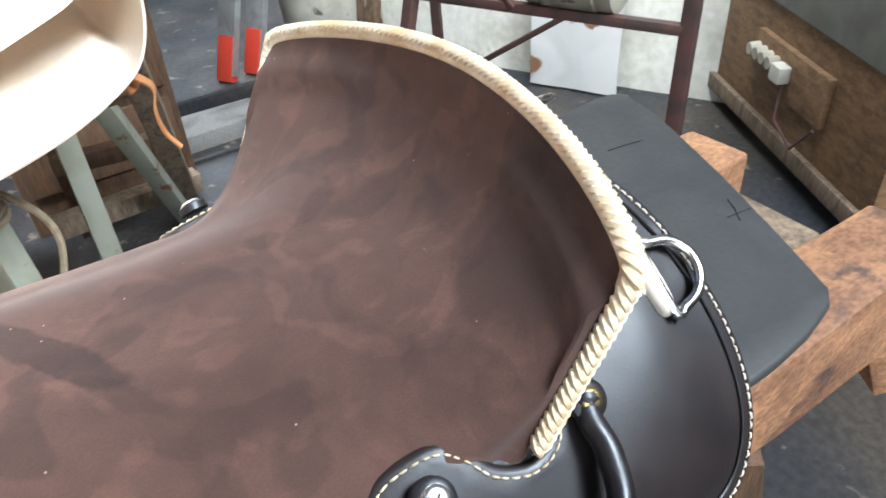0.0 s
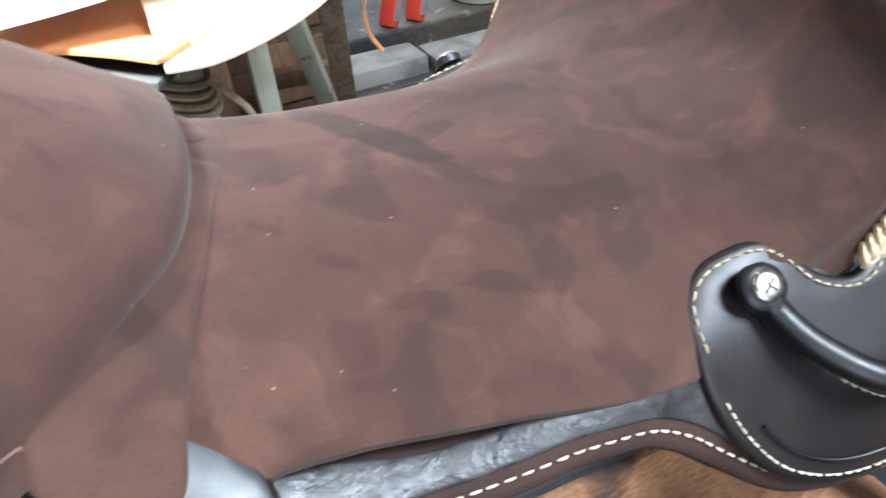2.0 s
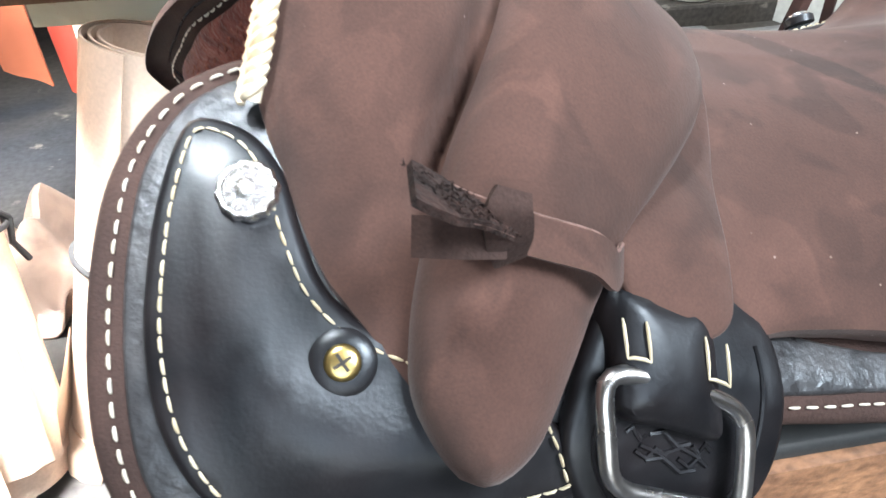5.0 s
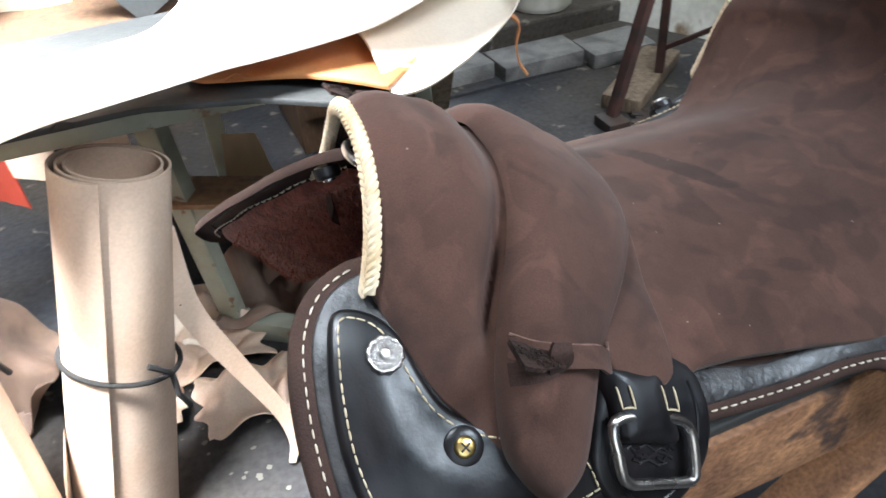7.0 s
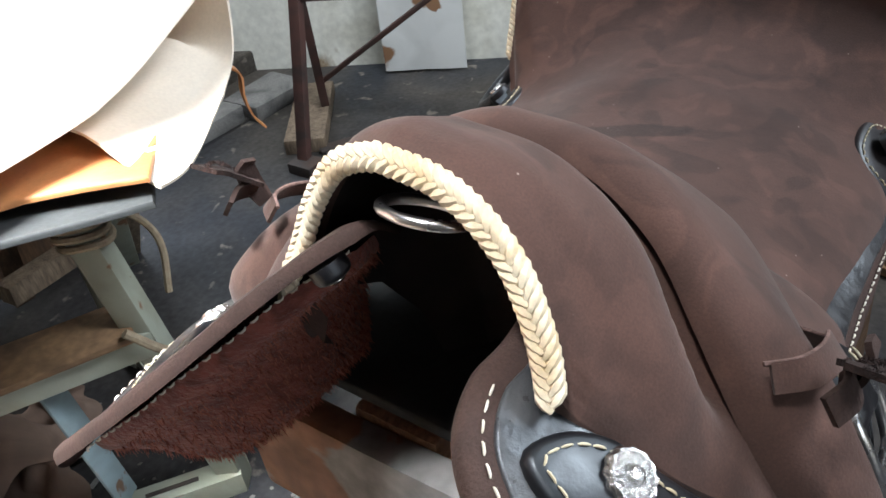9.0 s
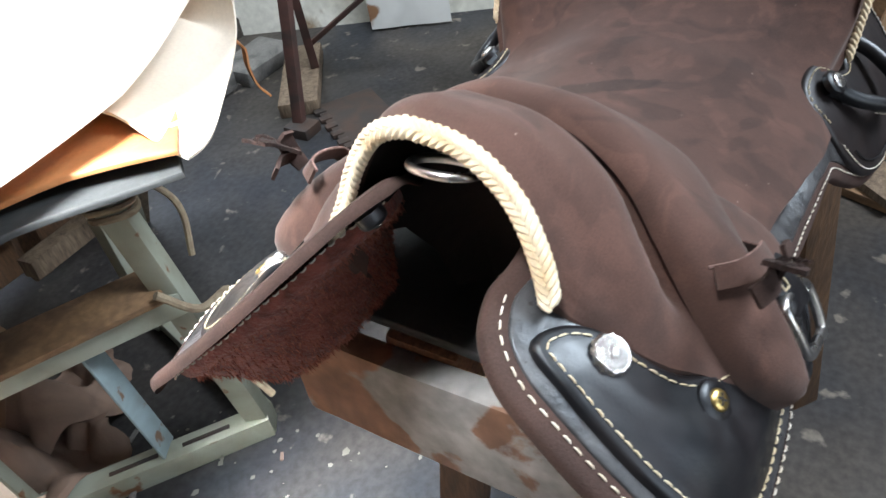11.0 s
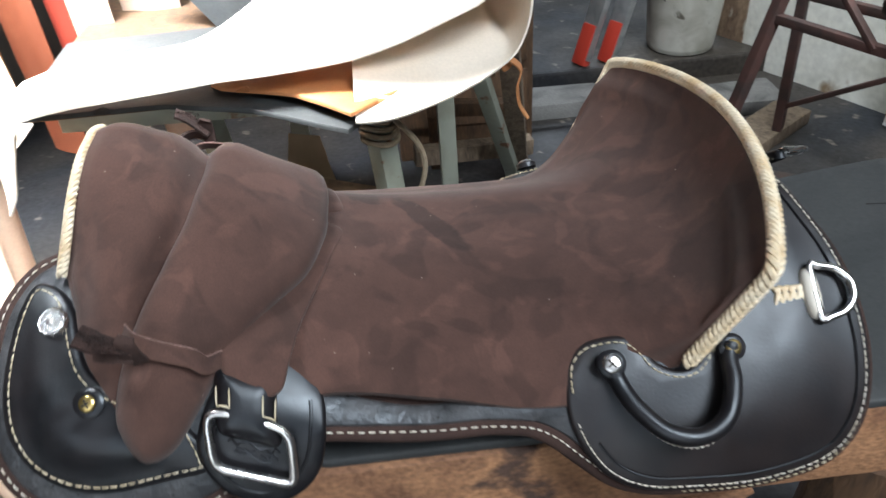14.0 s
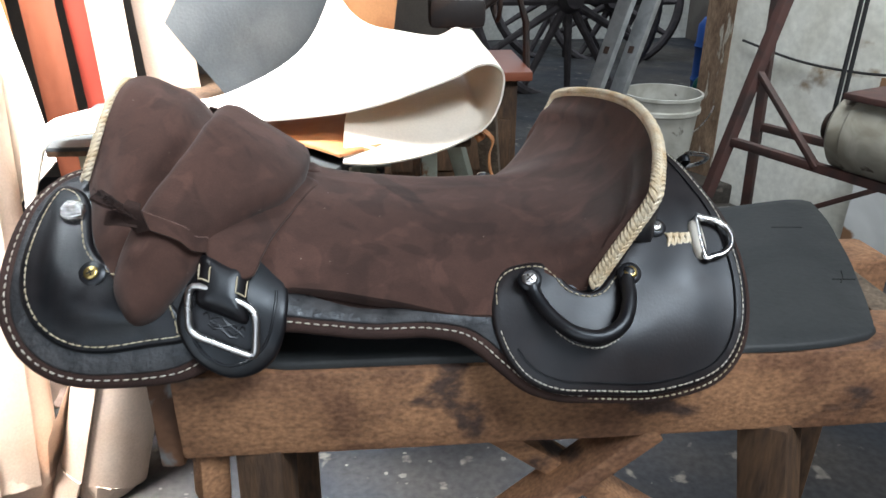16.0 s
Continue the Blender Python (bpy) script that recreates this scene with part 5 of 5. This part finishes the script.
tagged(part("orange_thong", ribbon(curve([(.045, .655, .722), (.064, .640, .718), (.080, .635, .700), (.073, .63, .672), (.076, .625, .640), (.090, .62, .615)], 6), lambda k: .016 - .009 * k, .003, lambda k: (.4, 1, .3)), TAN),
       "thin orange leather thong hanging off the table", "leather strip")
tagged(part("leather_fold", tube(curve([(.015, .70, .719), (.036, .668, .719), (.050, .655, .713), (.060, .652, .698)], 6), .010, 10, flat=.7), TAN), "folded orange leather end on the table", "leather piece")

# dim bench and vice at the rear
rear = thing("rear_bench", "dark brown wooden cabinet with tools", "cabinet", (.12, 1.62, 0))
part("body", box((-.14, 1.60, 0), (.30, 1.95, .62), .006), WOOD_DARK, rear)
part("top", box((-.18, 1.56, .62), (.34, 1.98, .65), .006), RUST_HIDE, rear, "reddish brown top")
for z in (.12, .32):
    part("drawer", box((-.12, 1.586, z), (.28, 1.60, z + .17), .004), WOOD_DARK, rear)
vice = thing("bench_vice", "black iron bench tool on the cabinet", "vice", (.1, 1.7, .65))
part("stand", lathe([(.05, .65), (.05, .67), (.02, .69), (.02, .78)], 20, m=Matrix.Translation((.10, 1.72, 0))), DARK_IRON, vice)
part("head", box((.02, 1.66, .77), (.20, 1.78, .86), .02), DARK_IRON, vice)
part("wheel", tube([Vector((.24, 1.70 + .07 * math.cos(a), .86 + .07 * math.sin(a))) for a in np.linspace(0, 2 * math.pi, 25)[:-1]], .008, 8, True), DARK_IRON, vice)
part("arm", tube([(.20, 1.72, .83), (.30, 1.72, .90), (.34, 1.72, .78), (.35, 1.72, .60)], .012, 8), DARK_IRON, vice)

T = Matrix.Translation((.90, 1.17, 0)) @ Matrix.Rotation(radians(-33), 4, "Z")
notched = box((-.10, -.15, 0.0), (.10, .15, .012), .002, m=T)
for k in range(5):
    box((-.112, -.125 + k * .055, 0.004), (-.075, -.098 + k * .055, .0165), .001, notched, T)
tagged(part("floor_sheet", notched, DARK_IRON), "dark notched sheet lying on the floor", "sheet")

# paint bucket
bucket = thing("bucket", "stained white plastic bucket with grey residue", "bucket", (1.00, 2.16, .08))
M = Matrix.Translation((1.00, 2.16, .08))
part("body", lathe([(.0, .004), (.122, .004), (.126, .012), (.146, .28), (.152, .285), (.160, .29), (.160, .305), (.153, .31), (.156, .345), (.164, .35), (.164, .362), (.154, .362), (.150, .30), (.128, .02), (0, .02)], 40, m=M), WHITE_PLASTIC, bucket)
part("residue", lathe([(0, .27), (.08, .275), (.143, .268)], 24, m=M), KERB, bucket, "dried grey residue")
part("bail", tube([M @ Vector((.166 * math.cos(a), .166 * math.sin(a) * 0.35 - .13, .33 - .16 * math.sin(a))) for a in np.linspace(0, math.pi, 20)], .003, 6), STEEL, bucket, "wire handle")

# aluminium ladder
ladder = thing("ladder", "scuffed aluminium ladder with red feet leaning at the opening", "ladder", (.62, 2.2, 0))
for dx in (0, .10):
    a, b = Vector((.585 + dx, 2.07, .10)), Vector((1.36 + dx, 2.50, 2.3))
    stile = part("stile", bar(a, b, .072, .028), ALU, ladder)
    part("foot", bar(a - Vector((.008, .004, .02)), a + (b - a) * .055, .064, .036, .005), RED_PLASTIC, stile, "red plastic foot")
    for i in range(1, 9):
        c = a + (b - a) * (i * .115)
        part("slot", box((-.012, -.017, -.014), (.012, .017, .014), 0, m=Matrix.Translation(c) @ (b - a).to_track_quat("Z", "Y").to_matrix().to_4x4()), DARK_IRON, stile)


# wagon wheels in the yard
def wagon_wheel(at, r, turn, label):
    w = thing("wagon_wheel", label, "wheel", (at[0], at[1], at[2] - r), "wagon wheels")
    m = Matrix.Translation(at) @ Matrix.Rotation(radians(turn), 4, "Z") @ Matrix.Rotation(radians(82), 4, "X")
    part("rim", tube([m @ Vector((r * math.cos(a), r * math.sin(a), 0)) for a in np.linspace(0, 2 * math.pi, 49)[:-1]], .034, 8, True), TYRE, w)
    part("hub", lathe([(.0, -.11), (.055, -.11), (.075, -.06), (.085, 0), (.075, .06), (.055, .12), (0, .12)], 24, m=m), TYRE, w)
    for i in range(12):
        a = 2 * math.pi * i / 12
        part("spoke", tube([m @ Vector((.07 * math.cos(a), .07 * math.sin(a), 0)), m @ Vector((r * .5 * math.cos(a), r * .5 * math.sin(a), .0)), m @ Vector((r * math.cos(a), r * math.sin(a), 0))], .022, 8, radii=[.028, .024, .019]), TYRE, w)
    return w


wagon_wheel((1.010, 3.9, .62), .60, 8, "dark wooden spoked wagon wheel standing in the yard")
wagon_wheel((1.62, 4.95, .50), .48, -14, "dark wooden spoked wagon wheel standing in the yard")
wagon_wheel((1.28, 5.10, .60), .58, 2, "large dark wooden spoked wagon wheel behind the others")

drum = thing("drum", "blue plastic drum with a pale lid in the yard", "drum", (1.90, 3.60, 0))
M = Matrix.Translation((1.90, 3.60, 0))
part("body", lathe([(0, 0), (.15, 0), (.16, .02), (.16, .16), (.168, .18), (.16, .20), (.16, .36), (.168, .38), (.16, .40), (.158, .50), (.13, .54), (0, .545)], 36, m=M), BLUE_PLASTIC, drum)
part("lid", lathe([(0, .56), (.05, .56), (.05, .54)], 20, m=M @ Matrix.Translation((.05, 0, 0))), WHITE_PLASTIC, drum)


def jug(at, label):
    j = thing("jug", label, "bottle", at, "jugs in the yard")
    M = Matrix.Translation(at)
    part("body", lathe([(0, 0), (.075, 0), (.082, .012), (.082, .20), (.070, .25), (.030, .30), (.026, .32)], 24, m=M), TEAL_PLASTIC, j)
    part("cap", lathe([(.030, .318), (.030, .345), (0, .347)], 16, m=M), WHITE_PLASTIC, j, "white screw cap")
    part("grip", tube([M @ Vector(v) for v in ((.03, -.03, .30), (.085, -.06, .27), (.10, -.07, .20), (.078, -.05, .15))], .012, 8), TEAL_PLASTIC, j)
    part("label_band", lathe([(.0835, .05), (.0835, .13)], 24, m=M), WHITE_PLASTIC, j, "pale label band")


for at in ((1.66, 3.22, 0), (1.78, 3.30, .03), (1.86, 3.38, .06)):
    jug(at, "teal plastic jug with a white cap")
tagged(part("crate", box((1.70, 3.22, 0), (2.0, 3.48, .028), .004), WOOD_GREY), "flat wooden board under the jugs", "board")

# rusty rack in front of the plaster wall
rack = thing("iron_rack", "rusty red angle-iron rack before the wall", "rack", (1.2, 1.15, 0))
A0, A1, B0, B1 = Vector((.775, 1.31, 0)), Vector((1.075, 1.47, .05)), Vector((1.19, .67, 0)), Vector((1.42, .84, 0))
up = Vector((.40, .06, 1.5))
for f, lean in ((A0, up), (A1, Vector((-.03, .03, 1.45))), (B0, Vector((.06, .02, 1.5))), (B1, Vector((.02, 0, 1.5)))):
    part("post", bar(f, f + lean, .035, .028), RUST_IRON, rack)
part("foot", box((.735, 1.25, 0), (.81, 1.34, .035), .006), DARK_IRON, rack)
for z in (.48, 1.2):
    part("rail", bar(A0 + up * (z / 1.5), B0 + Vector((.06, .02, 1.5)) * (z / 1.5), .025, .025), RUST_IRON, rack)
part("rail", bar(A1 + Vector((0, 0, .43)), B1 + Vector((0, 0, .48)), .025, .025), RUST_IRON, rack)
part("diagonal", bar(A0 + up * .46, (A0 + up * .32).lerp(B0 + Vector((0, 0, .48)), .42), .020, .016), RUST_IRON, rack)
part("diagonal", bar(A1 + Vector((0, 0, .08)), A1.lerp(B1, .62) + Vector((0, 0, .40)), .020, .016), RUST_IRON, rack)
part("side_bar", bar(A0 + up * .455, A1 + Vector((-.01, .01, .66)), .018, .018), RUST_IRON, rack)

motor = thing("electric_motor", "grimy cream drum motor with a belt on the rack", "motor", (1.10, .98, .48))
M = Matrix.Translation((1.125, .95, .585)) @ Matrix.Diagonal((.8, .8, .95, 1)) @ (Vector((.30, -.68, 0))).to_track_quat("Z", "Y").to_matrix().to_4x4()
part("housing", lathe([(0, -.15), (.09, -.15), (.105, -.135), (.105, -.09), (.110, -.085), (.110, .085), (.105, .09), (.105, .14), (.09, .15), (0, .15)], 36, m=M), CREAM_METAL, motor)
part("pulley", lathe([(.01, -.20), (.042, -.20), (.042, -.19), (.030, -.183), (.042, -.176), (.042, -.165), (.01, -.165)], 28, m=M), DARK_IRON, motor)
part("shaft", lathe([(.010, -.21), (.010, -.14)], 12, m=M), STEEL, motor)
part("base", box((-.10, .10, -.11), (.10, .118, .11), .004, m=M), RUST_IRON, motor)
P0 = M @ Vector((0, 0, -.183))
for dx in (-.036, .036):
    part("belt", tube([P0 + Vector((dx * .7, dx * .7, 0)), P0 + Vector((.10 + dx * .6, .12 + dx * .6, 1.1))], .006, 6), BLACK_CORD, motor, "black drive belt")

tagged(part("patched_board", sheet(((1.46, 1.50, .01), (1.60, 1.23, .01), (1.62, 1.25, .62), (1.48, 1.52, .62)), PLASTER, .008, 0), material("peeling_white_board", (0.60, 0.62, 0.62), 0.6, colour2=(0.50, 0.52, 0.52), scale=5,
                                                                                                                      spots=(0.22, 0.12, 0.065), spot_scale=3.4, spot_at=0.51, spot_soft=0.02)), "white board with brown peeling patches against the wall", "board")
tagged(part("wall_cable", tube(curve([(1.25, 2.05, .66), (1.36, 1.83, .62), (1.47, 1.62, .615), (1.58, 1.40, .64)], 8), .005, 6), BLACK_CORD), "black cable drooping along the wall", "cable")
tagged(part("plank", box((-.22, -.065, 0), (.22, .065, .05), .008, m=Matrix.Translation((1.03, 1.50, 0)) @ Matrix.Rotation(radians(36), 4, "Z")), WOOD_GREY), "grey wooden plank at the rack's foot", "plank")

# machine cabinet beside the rack
cab = thing("machine_cabinet", "old yellowed plywood machine cabinet with a switch", "cabinet", (1.7, .7, 0))
T = Matrix.Translation((1.66, .72, .0)) @ Matrix.Rotation(radians(-28), 4, "Z")
part("case", box((0.0, -.50, .05), (.11, .40, .72), .006, m=T), WOOD_BOX, cab)
part("grey_panel", box((-.012, -.47, .41), (-.001, .36, .71), .004, m=T), GREY_PANEL, cab, "grey painted upper panel")
sw = part("switch_plate", box((-.02, -.26, .20), (-.001, .10, .33), .004, m=T), WOOD_BOX, cab, "wooden switch plate")
for i in range(4):
    part("fuse", lathe([(.0, .03), (.016, .03), (.018, .02), (.018, 0)], 14, m=T @ Matrix.Translation((-.02, .08 - i * .035, .28)) @ Matrix.Rotation(radians(-90), 4, "Y")), CREAM_METAL, sw)
part("switch", box((-.055, -.10, .25), (-.02, -.05, .295), .006, m=T), WHITE_PLASTIC, sw, "pale rotary switch")
part("wires", tube([T @ Vector(v) for v in ((-.03, -.08, .25), (-.05, -.12, .16), (-.04, -.20, .12), (-.03, -.26, .20))], .005, 6), RUST_IRON, sw)
part("skirt_board", box((-.02, -.49, .05), (-.001, .38, .10), .004, m=T), WOOD_GREY, cab)

# planks and shavings at the bench's right end
for i in range(7):
    a = random.uniform(-30, 30)
    m = Matrix.Translation((1.0 + .10 * i, -.25 + .09 * i % .4, .012 + .022 * i)) @ Matrix.Rotation(radians(40 + a), 4, "Z")
    tagged(part("offcut_board", box((-.22, -.05, -.011), (.22, .05, .011), .003, m=m), WOOD_GREY if i % 2 else WOOD_BOX), "rough wooden offcut board in a pile", "board", "wood offcuts")

# left edge: carton, conduit
tagged(part("carton", box((-1.42, .10, 0), (-1.06, .42, .30), .006, m=Matrix.Translation((-1.09, .27, 0)) @ Matrix.Rotation(radians(18), 4, "Z") @ Matrix.Translation((1.2, -.3, 0))), CARD), "plain brown cardboard carton on the floor", "box")
tagged(part("conduit", tube(curve([(-1.22, .62, .60), (-1.18, .60, .30), (-1.12, .58, .06), (-1.00, .56, .03), (-.88, .56, .03)], 6), .024, 12), PLASTIC_GREY), "bent grey plastic conduit on the floor", "pipe")
tagged(part("yellow_cord", tube(curve([(-1.13, .62, .62), (-1.10, .58, .58), (-1.105, .56, .54), (-1.09, .56, .49)], 6), .008, 7), material("yellow_cord", (0.60, 0.36, 0.02), .7)), "short yellow cord hanging by the rolls", "cord")
for i in range(26):
    p = (random.uniform(-1.0, .8), random.uniform(.15, 1.1), .004)
    if abs(p[0]) < .2 and p[1] < .3:
        continue
    m = Matrix.Translation(p) @ Matrix.Rotation(random.uniform(0, 6.3), 4, "Z")
    s = random.uniform(.008, .022)
    tagged(part("wood_chip", box((-s, -s * .35, 0), (s, s * .35, .004), .001, m=m), random.choice((SCRAP, KERB, KERB, WOOD_BOX))), "small pale leather trimming on the floor", "trimming", "floor trimmings")

# thin offcut sheets leaning in a heap beside the cabinet
for i in range(9):
    a = random.uniform(-0.25, 0.25)
    x, y, z = 1.44 + .035 * i, .06 - .05 * (i % 3), .0
    w, h = random.uniform(.14, .26), random.uniform(.20, .42)
    m = Matrix.Translation((x, y, z)) @ Matrix.Rotation(radians(-35) + a, 4, "Z") @ Matrix.Rotation(radians(random.uniform(14, 30)), 4, "Y") @ Matrix.Rotation(random.uniform(-.3, .3) * .3, 4, "X")
    tagged(part("offcut_sheet", box((-.004, -w, .03), (.004, w, .03 + h), .001, m=m), random.choice((CARD, WOOD_BOX, PALE_HIDE, WOOD_DARK))), "thin brown offcut sheet leaning in a heap", "sheet", "heaped offcuts")

# paint flakes and dust on the floor
flakes = bmesh.new()
for _ in range(260):
    x, y = random.gauss(-.35, .45), random.gauss(.35, .35)
    s = random.uniform(.002, .009) * (0.6 + random.random())
    a = random.uniform(0, 6.28)
    c = Vector((x, y, .0062 + 0.004 * noise.noise(Vector((x * 1.7, y * 1.7, 0)))))
    ring = [flakes.verts.new(c + Vector((s * random.uniform(.5, 1) * math.cos(a + k), s * random.uniform(.4, .9) * math.sin(a + k), random.uniform(0, .001)))) for k in (0, 1.2, 2.6, 3.9, 5.2)]
    flakes.faces.new(ring)
tagged(part("floor_flakes", flakes, FLAKE, smooth=False), "pale paint flakes scattered over the concrete floor", "flakes", kind="stuff")

crumpled("leather_scrap", (-.62, .98, .0), (.24, .20), WHITE_HIDE, "creased pale leather offcut under the table", 18.3, height=.10)
crumpled("leather_scrap", (-.72, .78, .0), (.18, .22), PALE_HIDE, "pale leather offcut on the floor", 21.7, height=.07)
